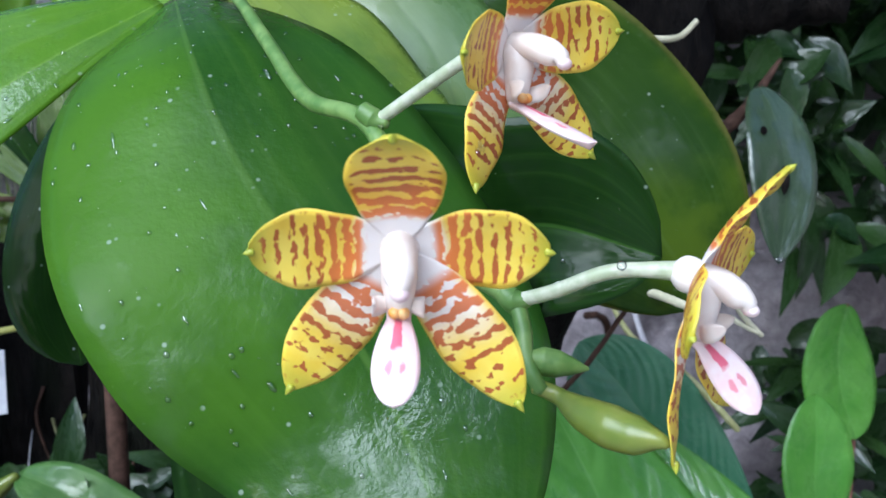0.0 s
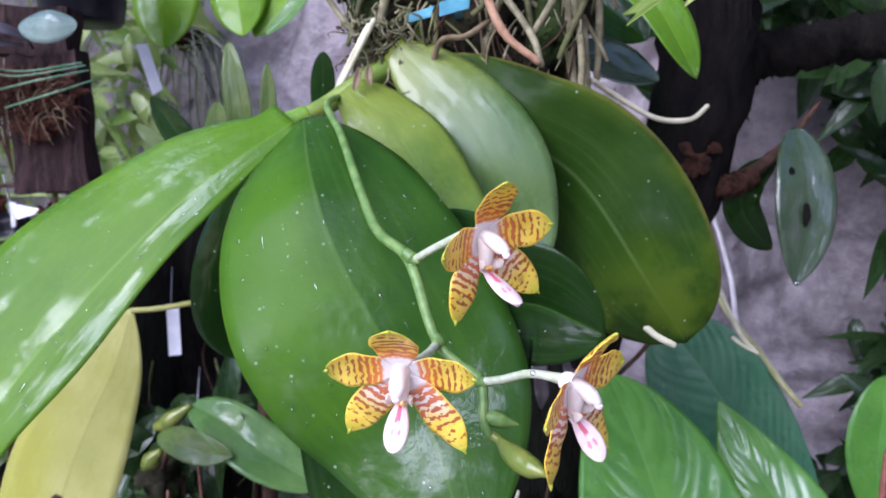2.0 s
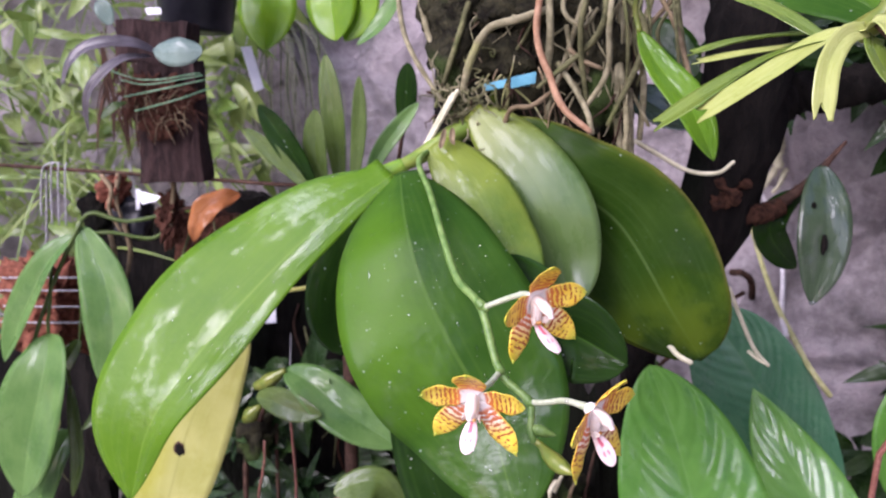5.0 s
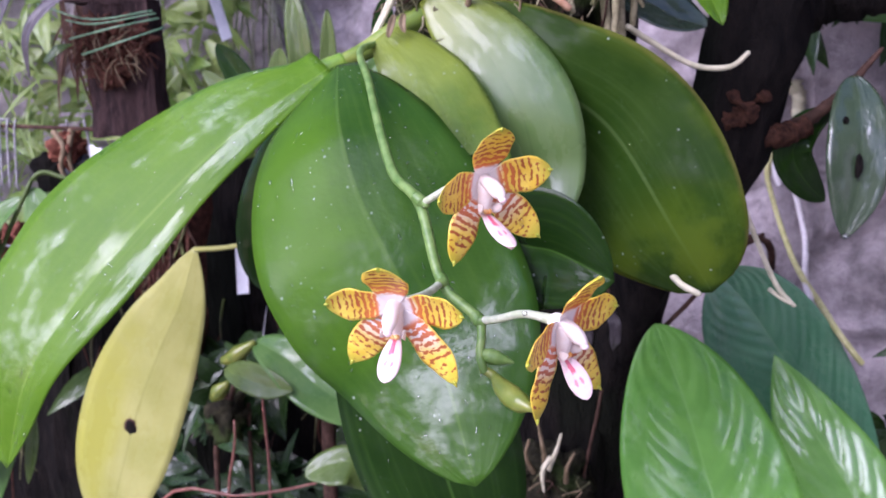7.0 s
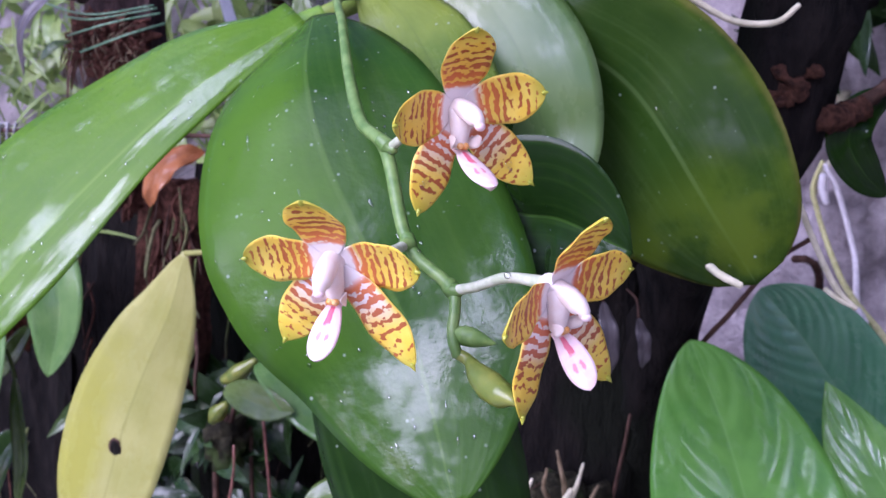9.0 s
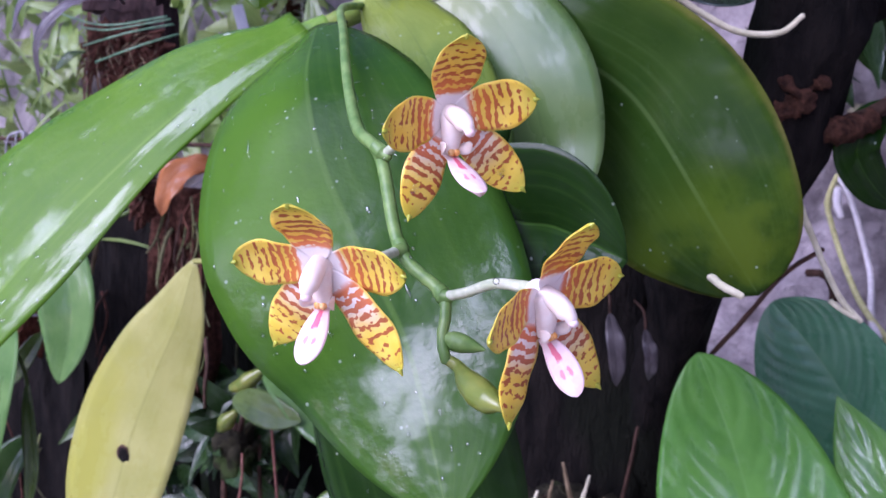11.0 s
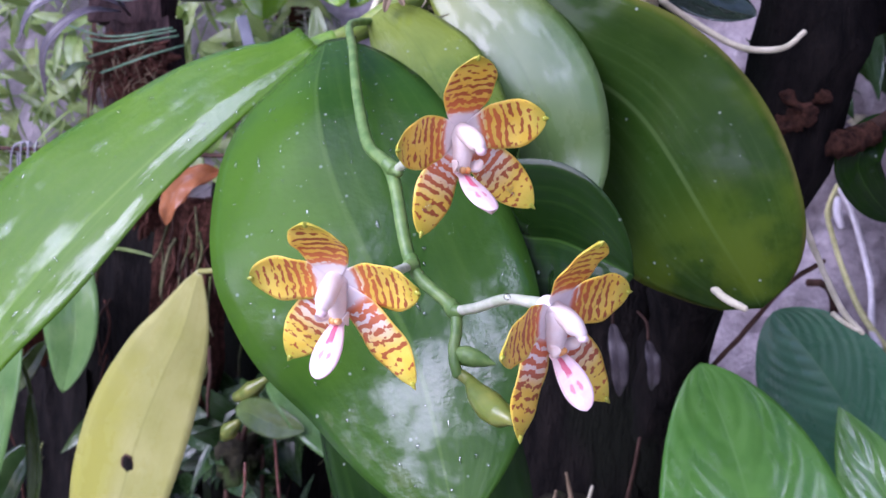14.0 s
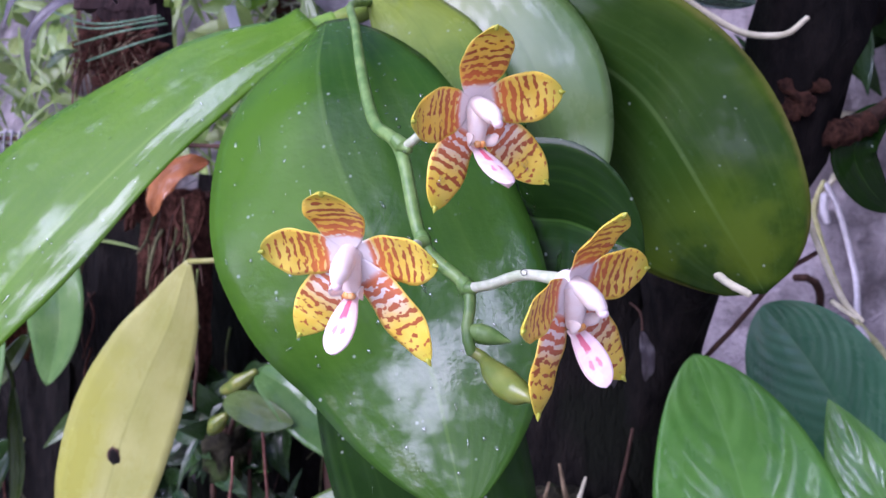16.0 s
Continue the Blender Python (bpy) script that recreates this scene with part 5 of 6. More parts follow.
lump("block", (-0.8475, 0.8400, 1.2229), (0.055, 0.04, 0.07), CLAY, basket, "red-brown coir block", 5, 0.4, 90, (0, 0, 0), 0.6)
for z in (0.0, 0.02, 0.045, 0.07):
    tube("binding", [(a, b, c - z) for a, b, c in ((-0.8962, 0.8000, 1.2711), (-0.8063, 0.7900, 1.2810), (-0.7481, 0.8100, 1.2827))], [0.0014, 0.0014], WIRE, basket, "wire binding", 6, 14)
tube("hanger", [(-0.8467, 0.8400, 1.2504), (-0.8226, 0.8200, 1.3624), (-0.7993, 0.7950, 1.4511)], [0.0015, 0.0015], WIRE, basket, "", 6, 10)
clump("upright_leaf_plant", "plant with upright dull green tongue-shaped leaves", [
    ([(-0.3350, 0.8000, 1.4429), (-0.3433, 0.7900, 1.5300), (-0.3585, 0.7900, 1.6226)], 0.0165, 0.0165, [(0, -1, 0.1)], LEAF_OLIVE, "upright dull green leaf", dict(fold=(8, 8), prof=(0.45, 3.2, 0.7), base=0.5)),
    ([(-0.3098, 0.7800, 1.4459), (-0.3007, 0.7700, 1.5246), (-0.3011, 0.7650, 1.5943)], 0.0105, 0.0105, [(0.1, -1, 0.1)], LEAF_OLIVE, "", dict(fold=(8, 8), prof=(0.45, 3.2, 0.7), base=0.5)),
    ([(-0.3474, 0.7700, 1.4442), (-0.3565, 0.7600, 1.4962), (-0.3556, 0.7550, 1.5495)], 0.0165, 0.0165, [(0, -1, 0.1)], LEAF_OLIVE, "", dict(fold=(8, 8), prof=(0.45, 3.2, 0.7), base=0.5)),
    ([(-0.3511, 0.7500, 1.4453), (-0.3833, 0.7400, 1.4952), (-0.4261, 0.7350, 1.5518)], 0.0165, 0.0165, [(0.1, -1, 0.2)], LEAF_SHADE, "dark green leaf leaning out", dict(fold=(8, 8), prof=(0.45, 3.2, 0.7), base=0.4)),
    ([(-0.3547, 0.7400, 1.4458), (-0.3966, 0.7350, 1.4837), (-0.4423, 0.7300, 1.5207)], 0.011, 0.011, [(0.1, -1, 0.2)], LEAF_OLIVE, "", dict(fold=(8, 8), prof=(0.45, 3.2, 0.7), base=0.4)),
    ([(-0.2989, 0.8000, 1.4529), (-0.2800, 0.8100, 1.5029), (-0.2356, 0.8200, 1.5651)], 0.013, 0.013, [(0.2, -0.9, 0.3)], LEAF_GREY, "", dict(fold=(14, 14), prof=(0.45, 3.0, 0.8), base=0.3)),
    ([(-0.2683, 0.8600, 1.5261), (-0.2645, 0.8550, 1.5728), (-0.2624, 0.8500, 1.6183)], 0.016, 0.016, [(0, -1, 0.1)], LEAF_SHADE, "", dict(prof=(0.5, 2.2, 0.6))),
], [([(-0.3331, 0.7950, 1.4434), (-0.3252, 0.8000, 1.3854), (-0.300, 0.80, 0.8), (-0.30, 0.80, 0.0)], 0.010), ([(-0.3433, 0.7600, 1.4451), (-0.3422, 0.7900, 1.4008), (-0.3293, 0.8000, 1.3851)], 0.008), ([(-0.3529, 0.7450, 1.4456), (-0.3424, 0.7800, 1.4057), (-0.3292, 0.8000, 1.3812)], 0.008), ([(-0.3098, 0.7800, 1.4459), (-0.3141, 0.7900, 1.4106), (-0.3250, 0.8000, 1.3776)], 0.007), ([(-0.2989, 0.8000, 1.4529), (-0.3056, 0.8000, 1.4102), (-0.3247, 0.8000, 1.3698)], 0.006), ([(-0.2683, 0.8600, 1.5261), (-0.2758, 0.8400, 1.4557), (-0.3163, 0.8000, 1.3627)], 0.003)], TWIG)
clump("lime_leaf_plant", "bright lime green leaves hanging into view from above", [
    ([(-0.5392, 0.9700, 1.7832), (-0.5278, 0.9550, 1.7045), (-0.5234, 0.9500, 1.6384)], 0.050, 0.050, [(0, -0.95, 0.3)], LEAF_LIME, "bright lime green leaf", dict(fold=(-8, -8), prof=(0.5, 2.6, 0.8))),
    ([(-0.4332, 0.9700, 1.7832), (-0.4188, 0.9550, 1.7060), (-0.4081, 0.9500, 1.6538)], 0.040, 0.040, [(0.1, -0.95, 0.3)], LEAF_LIME, "", dict(fold=(-8, -8), prof=(0.5, 2.6, 0.8))),
    ([(-0.3681, 0.9800, 1.7686), (-0.3778, 0.9750, 1.7010), (-0.4012, 0.9700, 1.6560)], 0.025, 0.025, [(0.1, -0.95, 0.3)], LEAF_LIME, "", dict(fold=(-8, -8), prof=(0.5, 2.6, 0.8))),
    ([(-0.2885, 0.9000, 1.7310), (-0.3133, 0.8800, 1.6737), (-0.3440, 0.8700, 1.6409)], 0.014, 0.014, [(0, -0.7, 0.7)], LEAF_GREY, "", dict(fold=(10, 10), prof=(0.5, 2.6, 0.8))),
], [([(-0.5362, 0.9700, 1.7790), (-0.4804, 0.9800, 1.8354), (-0.36, 0.98, 1.98), (-1.09, 0.98, 2.0)], 0.003), ([(-0.4331, 0.9700, 1.7790), (-0.4569, 0.9800, 1.8269), (-0.4804, 0.9800, 1.8354)], 0.0025), ([(-0.3681, 0.9800, 1.7669), (-0.4244, 0.9800, 1.8183), (-0.4804, 0.9800, 1.8354)], 0.0025), ([(-0.2885, 0.9000, 1.7310), (-0.3588, 0.9500, 1.8033), (-0.4804, 0.9800, 1.8354)], 0.0025)])
grass = thing("air_plant", "tuft of long pale drooping strands against the wall", "air plant")
rnd = random.Random(8)
for k in range(46):
    a = Vector((-0.7211, 1.4000, 1.7299)) + Vector((rnd.uniform(-0.02, 0.02), rnd.uniform(-0.02, 0.02), rnd.uniform(-0.02, 0.02)))
    w = rnd.uniform(-0.12, 0.14)
    tube("strand", [a, a + Vector((w * 0.5, rnd.uniform(-0.05, 0.03), rnd.uniform(-0.05, 0.01))), a + Vector((w * 0.9, rnd.uniform(-0.05, 0.03), -rnd.uniform(0.08, 0.2))), a + Vector((w, 0, -rnd.uniform(0.2, 0.33)))], [0.0016, 0.0012, 0.0005], STRAND if k % 3 else LEAF_OLIVE, grass, "", 5, 14)
lump("tuft", (-0.7355, 1.4300, 1.7392), (0.03, 0.07, 0.03), FIBRE, grass, "", 3, 0.3, 40)

yellow = clump("yellow_leaf_plant", "single pale yellow leaf with a brown-edged hole", [
    ([(-0.3765, 0.6047, 1.3324), (-0.4005, 0.6140, 1.2731), (-0.4315, 0.6198, 1.2146), (-0.4575, 0.6176, 1.1502), (-0.4747, 0.6097, 1.0796), (-0.4898, 0.6001, 1.0063)], 0.0709, 0.0548, [(-0.17, -0.82, -0.17)], LEAF_YELLOW, "pale yellow leaf", dict(fold=((-2.4, 10.4), (-16.9, -7.2)), prof=(0.717, 2.336, 0.6), base=0.05, rows=48)),
], [([(-0.3765, 0.6047, 1.3324), (-0.345, 0.606, 1.336), (-0.29, 0.63, 1.345), (-0.2, 0.68, 1.35), (-0.165, 0.74, 1.34)], 0.0028)], LEAF_YELLOW)
face = min(yellow.children[0].data.vertices, key=lambda w: (w.co.x + 0.4678) ** 2 + (w.co.z - 1.1249) ** 2 + w.co.y * 0.001).co.y
lump("hole", (-0.4678, face, 1.1249), (0.0080, 0.0007, 0.0100), TWIG, yellow.children[0], "brown-edged hole", 3, 0.2, 150)
lump("hole_dark", (-0.4672, face - 0.0007, 1.1246), (0.0062, 0.0006, 0.0078), BARK, yellow.children[0], "", 3, 0.2, 150)

clump("bulb_plant", "low orchid with green pseudobulbs and dull leaves", [
    ([(-0.4117, 0.8000, 1.1816), (-0.3614, 0.7800, 1.1705), (-0.3066, 0.7700, 1.1400), (-0.2322, 0.7700, 1.1017)], 0.036, 0.034, [(-0.1, -0.7, 0.7)], LEAF_GREY, "broad dull green leaf", dict(fold=(12, 12), prof=(0.45, 2.8, 0.75))),
    ([(-0.4519, 0.7900, 1.1412), (-0.4116, 0.7700, 1.1411), (-0.3708, 0.7550, 1.1384), (-0.3328, 0.7450, 1.1420)], 0.017, 0.024, [(0, -0.9, 0.4)], LEAF_OLIVE, "pointed leaf with a yellow tip", dict(fold=(10, 10), prof=(0.5, 2.2, 0.8))),
    ([(-0.2044, 0.7200, 1.0481), (-0.2383, 0.7100, 1.0768), (-0.2712, 0.7000, 1.0724), (-0.2921, 0.6900, 1.0611)], 0.020, 0.030, [(0, -0.7, 0.7)], LEAF_OLIVE, "", dict(fold=(8, 8), prof=(0.45, 2.8, 0.7))),
], [([(-0.4664, 0.8200, 1.0975), (-0.4888, 0.8300, 0.9880), (-0.46, 0.84, 0.5), (-0.46, 0.84, 0.0)], 0.004), ([(-0.4376, 0.8150, 1.1504), (-0.4574, 0.8200, 1.1030), (-0.4729, 0.8250, 1.0462)], 0.004), ([(-0.2044, 0.7200, 1.0481), (-0.1945, 0.7400, 0.9951), (-0.20, 0.76, 0.4), (-0.22, 0.78, 0.0)], 0.004), ([(-0.4439, 0.8400, 1.0802), (-0.4394, 0.8400, 0.9712), (-0.41, 0.85, 0.5), (-0.41, 0.85, 0.0)], 0.0028)], TWIG)
lab = thing("white_label", "small white plastic plant label among the bulbs", "label", "hanging labels")
prism("strip", [(-0.4289, 0.8400, 1.1467), (-0.4184, 0.8400, 1.1479), (-0.4165, 0.8400, 1.1165), (-0.4270, 0.8400, 1.1135)], 0.0015, LABEL_WHITE, lab, "", 0.0004)
tube("wire", [(-0.4246, 0.8420, 1.1458), (-0.4416, 0.8800, 1.1766), (-0.4755, 0.9550, 1.1904)], [0.0008, 0.0008], WIRE, lab, "", 5, 12)
bulbs = next(o for o in scene.objects if o.name == "bulb_plant")
for ps in ([(-0.4588, 0.8000, 1.1507), (-0.4387, 0.7950, 1.1606), (-0.4111, 0.7950, 1.1815)], [(-0.4743, 0.8000, 1.0974), (-0.4586, 0.7900, 1.1132), (-0.4464, 0.7900, 1.1250)]):
    tube("pseudobulb", ps, [0.006, 0.0115, 0.004], WAX_BUD, bulbs, "green pseudobulb", 12, 14)
lump("moss", (-0.4710, 0.8300, 1.0624), (0.03, 0.02, 0.035), MOSSY, bulbs, "brown moss and roots", 4, 0.5, 60)

# ---- right side: veined plant, driftwood, leaves before the wall ----
clump("broad_leaf_plant", "plant with broad glossy green veined leaves", [
    ([(0.2036, 0.5542, 1.0009), (0.1746, 0.5854, 1.0728), (0.1458, 0.6181, 1.1434), (0.1184, 0.6534, 1.2127), (0.0860, 0.6840, 1.2790)], 0.0765, 0.0788, [(-0.15, -0.75, 0.65)], LEAF_LATERAL, "broad glossy green leaf with sunken side veins", dict(fold=(8, 6), cup=(-0.1, -0.1), prof=(0.38, 2.1, 0.72), base=0.05, ripple=0.0012, veins=9, rows=120)),
    ([(0.3756, 0.7465, 0.9596), (0.3399, 0.7803, 1.0239), (0.3025, 0.8137, 1.0864), (0.2606, 0.8465, 1.1458), (0.2243, 0.8786, 1.2094)], 0.0510, 0.0520, [(-0.12, -0.85, 0.48)], LEAF_LATERAL_PALE, "glossy light green leaf with side veins", dict(fold=(9, 3), cup=(-0.1, -0.15), prof=(0.511, 2.185, 0.989), base=0.05, ripple=0.0007, veins=9, rows=120)),
    ([(0.3651, 0.9509, 1.0269), (0.3149, 0.9528, 1.0953), (0.2604, 0.9522, 1.1671), (0.2066, 0.9534, 1.2406), (0.1582, 0.9575, 1.2925)], 0.0688, 0.0827, [(-0.05, -0.95, 0.08)], LEAF_LATERAL_DARK, "dark blue-green leaf with many side veins", dict(fold=(6.8, 6.1), prof=(0.55, 3.4, 0.65), base=0.05, ripple=0.0013, veins=16, rows=140)),
    ([(0.4509, 1.0000, 1.2250), (0.4483, 0.9900, 1.1699), (0.4421, 0.9800, 1.1158), (0.4481, 0.9800, 1.0318)][::-1], 0.045, 0.045, [(0.1, -0.9, 0.3)], LEAF_LATERAL, "", dict(fold=(8, 8), prof=(0.6, 2.6, 0.75), base=0.05, ripple=0.001, rows=40)),
    ([(0.5889, 1.2000, 1.3186), (0.5765, 1.2000, 1.2693), (0.5790, 1.2000, 1.1952), (0.6012, 1.2000, 1.1228)], 0.058, 0.056, [(0.05, -0.95, 0.2)], LEAF_LATERAL, "rounded light green leaf with a pale rim", dict(fold=(10, 10), cup=(-0.15, -0.15), prof=(0.5, 2.6, 0.6), base=0.1, ripple=0.0008, veins=7, rows=60)),
], [([(0.5889, 1.2020, 1.3186), (0.6050, 1.2100, 1.30), (0.60, 1.22, 1.0), (0.46, 1.10, 0.0)], 0.003), ([(0.2036, 0.5542, 1.0009), (0.20, 0.68, 0.8), (0.20, 0.80, 0.0)], 0.004), ([(0.3756, 0.7465, 0.9596), (0.28, 0.76, 0.8), (0.24, 0.82, 0.0)], 0.004), ([(0.3651, 0.9509, 1.0269), (0.34, 0.9, 0.8), (0.26, 0.86, 0.0)], 0.004), ([(0.3056, 0.5000, 1.3240), (0.2958, 0.5000, 1.3177), (0.2882, 0.5000, 1.3078), (0.2827, 0.5000, 1.2850), (0.2795, 0.5000, 1.2610), (0.2791, 0.5000, 1.2325), (0.27, 0.56, 0.9), (0.24, 0.70, 0.0)], 0.0028), ([(0.4481, 0.9800, 1.0318), (0.45, 0.98, 0.7), (0.34, 0.94, 0.0)], 0.004)], RED_STEM)
drift = thing("driftwood", "dark dead branching trunk in front of the wall", "branch")
tube("limb", [(0.1560, 0.6300, 1.7357), (0.1510, 0.5900, 1.6400), (0.1490, 0.5780, 1.5725), (0.1460, 0.5780, 1.5399), (0.1395, 0.5780, 1.5066), (0.1320, 0.5800, 1.4658), (0.1190, 0.5950, 1.4250), (0.0682, 0.7000, 1.3164), (0.03, 0.80, 0.9), (0.03, 0.85, 0.0)], [0.042, 0.037, 0.032, 0.030, 0.026, 0.023, 0.022, 0.024, 0.03, 0.04], BARK, drift, "black weathered trunk", 14, 70, 0.35)
tube("limb", [(0.1440, 0.5900, 1.5173), (0.1620, 0.6200, 1.5525), (0.1960, 0.6600, 1.5798), (0.2381, 0.6600, 1.5899), (0.3147, 0.6600, 1.6037)], [0.018, 0.022, 0.021, 0.020, 0.022], BARK, drift, "", 12, 36, 0.4, 5)
tube("limb", [(0.1095, 0.6200, 1.4927), (0.1004, 0.6600, 1.4471), (0.0926, 0.6800, 1.4002)], [0.003, 0.003, 0.002], BARK, drift, "", 7, 12, 0.3)
tube("twig", [(0.1300, 0.5780, 1.4690), (0.1500, 0.5700, 1.4665), (0.1720, 0.5720, 1.4672), (0.1925, 0.5780, 1.4757)], [0.012, 0.0105, 0.0095, 0.0085], RUST_WOOD, drift, "broken brown branch stub", 10, 24, 0.45)
tube("twig", [(0.1720, 0.5740, 1.4700), (0.1912, 0.5800, 1.4790), (0.2178, 0.5900, 1.5020), (0.2464, 0.6020, 1.5385)], [0.006, 0.0055, 0.0036, 0.0016], TWIG, drift, "thin twig rising to the side", 8, 26, 0.3)
for k, (p, size) in enumerate((((0.1426, 0.5500, 1.4901), (0.012, 0.010, 0.013)), ((0.1510, 0.5520, 1.4985), (0.008, 0.008, 0.009)), ((0.1350, 0.5520, 1.4800), (0.009, 0.008, 0.011)))):
    lump("knot", p, size, RUST_WOOD, drift, "splintered orange-brown knot", 4, 0.7, 120, (0, 0, 0), 0.0, k)
tube("twig", [(0.1743, 0.6400, 1.3794), (0.1482, 0.6500, 1.3564), (0.1174, 0.6600, 1.3105), (0.0878, 0.7200, 1.2587)], [0.0018, 0.0024, 0.0024], TWIG, drift, "", 7, 18, 0.3)
hung = clump("wall_leaf_plant", "dark drooping leaves growing from the dead branch", [
    ([(0.2248, 0.5850, 1.5158), (0.2291, 0.5600, 1.4777), (0.2291, 0.5500, 1.4318), (0.2220, 0.5450, 1.3898)], 0.0265, 0.021, [(0.05, -1, 0.1), (0.05, -1, 0.15), (0.05, -0.8, 0.6)], LEAF_DULL, "grey-green wet leaf hanging down", dict(fold=(6, 6), prof=(0.5, 2.2, 0.85))),
    ([(0.2133, 0.6000, 1.4888), (0.1925, 0.5850, 1.4735), (0.1845, 0.5820, 1.4530), (0.1975, 0.5950, 1.4310), (0.2165, 0.6080, 1.4135)], 0.0165, 0.0150, [(0.1, -1, 0.1)], LEAF_SHADE, "dark hooked leaf turned aside", dict(fold=(6, 6), prof=(0.5, 2.6, 0.75), base=0.25)),
], [([(0.2249, 0.5850, 1.5147), (0.2252, 0.5900, 1.5110), (0.2215, 0.5910, 1.5050)], 0.002), ([(0.2133, 0.6000, 1.4888), (0.2110, 0.5950, 1.4925), (0.2080, 0.5880, 1.4950)], 0.002)], TWIG)
lump("scar", (0.2273, 0.5480, 1.4461), (0.003, 0.0015, 0.009), BARK, hung.children[0], "dark scar on the leaf", 3, 0.3, 150)
lump("scar", (0.2166, 0.5570, 1.4802), (0.0022, 0.0012, 0.003), BARK, hung.children[0], "", 3, 0.3, 150)
lump("water_drop", (0.2218, 0.5430, 1.3928), (0.0035, 0.002, 0.0018), WATER, hung.children[0], "clear water drop", 3, 0.1, 150)
creeper = thing("wall_roots", "pale yellowish and white roots creeping down the cement wall", "roots")
for ps, r, mat in (([(0.2674, 1.4100, 1.4464), (0.2552, 1.4100, 1.4047), (0.2650, 1.4100, 1.3655), (0.2804, 1.4000, 1.3196), (0.2959, 1.3200, 1.2678), (0.2956, 1.1500, 1.2509), (0.2922, 1.0000, 1.2489), (0.3017, 0.9300, 1.2305), (0.3291, 0.9200, 1.1977)], 0.0046, ROOT_STRAW), ([(0.2696, 1.4100, 1.4426), (0.2938, 1.4100, 1.3965), (0.3221, 1.4100, 1.3102), (0.3226, 1.3600, 1.2738), (0.3006, 1.2000, 1.2504), (0.2821, 1.0200, 1.2518)], 0.0050, ROOT_WHITE), ([(0.2681, 1.4000, 1.4253), (0.2693, 1.4000, 1.4008), (0.2767, 1.4000, 1.3786)], 0.0065, ROOT_WHITE)):
    tube("aerial_root", ps, [r * 0.9, r, r, r * 0.8], mat, creeper, "long pale aerial root", 9, 44, 0.12)
for k, (ps, r) in enumerate((([(0.2862, 1.4000, 1.5526), (0.2945, 1.4000, 1.5299), (0.2954, 1.4000, 1.5004), (0.3029, 1.4000, 1.4849)], 0.013), ([(0.3030, 1.4200, 1.4916), (0.2859, 1.4200, 1.4583), (0.2703, 1.4200, 1.4280), (0.2593, 1.4200, 1.3912)], 0.0065), ([(0.3161, 1.4200, 1.4816), (0.3068, 1.4200, 1.4521), (0.2963, 1.4200, 1.4352)], 0.006))):
    tube("dry_root", ps, [r, r * 0.8, r * 0.6], ROOT_PALE, creeper, "pale dry root", 9, 22, 0.6, k)
tube("twig", [(0.2236, 1.3000, 1.2950), (0.2480, 1.3000, 1.2951), (0.2638, 1.3200, 1.2741), (0.2708, 1.3600, 1.2458), (0.2899, 1.5100, 1.2136)], [0.006, 0.007, 0.006], TWIG, wall, "rusty hook in the wall", 8, 16)

strap = thing("strap_leaf_plant", "hanging orchid with pale notched strap leaves", "orchid")
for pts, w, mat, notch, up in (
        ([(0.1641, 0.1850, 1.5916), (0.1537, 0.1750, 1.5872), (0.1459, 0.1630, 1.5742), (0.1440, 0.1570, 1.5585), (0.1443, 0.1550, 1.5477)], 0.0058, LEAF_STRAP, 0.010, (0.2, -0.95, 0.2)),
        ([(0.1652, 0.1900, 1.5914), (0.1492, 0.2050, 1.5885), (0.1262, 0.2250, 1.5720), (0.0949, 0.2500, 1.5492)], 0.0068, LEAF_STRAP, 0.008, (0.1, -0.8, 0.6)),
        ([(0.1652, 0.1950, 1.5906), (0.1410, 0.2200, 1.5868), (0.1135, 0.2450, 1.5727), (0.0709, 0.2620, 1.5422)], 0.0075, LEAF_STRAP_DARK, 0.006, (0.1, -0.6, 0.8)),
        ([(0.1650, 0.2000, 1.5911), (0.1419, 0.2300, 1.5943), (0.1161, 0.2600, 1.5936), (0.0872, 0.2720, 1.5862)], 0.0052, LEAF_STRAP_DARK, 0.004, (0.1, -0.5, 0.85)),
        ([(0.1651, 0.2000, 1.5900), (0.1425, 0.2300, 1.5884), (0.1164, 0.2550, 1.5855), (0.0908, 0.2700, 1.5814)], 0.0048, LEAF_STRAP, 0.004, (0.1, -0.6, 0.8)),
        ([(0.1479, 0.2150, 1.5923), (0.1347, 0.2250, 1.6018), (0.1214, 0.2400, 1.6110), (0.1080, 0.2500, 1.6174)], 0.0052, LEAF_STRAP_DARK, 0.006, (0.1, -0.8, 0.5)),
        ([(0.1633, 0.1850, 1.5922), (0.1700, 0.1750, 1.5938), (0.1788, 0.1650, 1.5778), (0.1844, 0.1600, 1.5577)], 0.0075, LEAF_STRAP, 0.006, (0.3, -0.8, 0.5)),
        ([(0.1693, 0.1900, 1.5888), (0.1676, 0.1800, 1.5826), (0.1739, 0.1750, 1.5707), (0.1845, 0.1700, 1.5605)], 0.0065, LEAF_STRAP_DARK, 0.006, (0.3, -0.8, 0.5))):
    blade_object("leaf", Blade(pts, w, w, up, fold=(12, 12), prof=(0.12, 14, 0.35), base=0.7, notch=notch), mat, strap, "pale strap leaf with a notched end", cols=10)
tube("stem", [(0.1632, 0.1980, 1.5914), (0.1685, 0.1900, 1.5955), (0.1792, 0.1900, 1.6114), (0.235, 0.20, 1.75), (0.24, 0.22, 2.0)], [0.006, 0.006, 0.005, 0.004], WAX_BUD, strap, "", 10, 24)
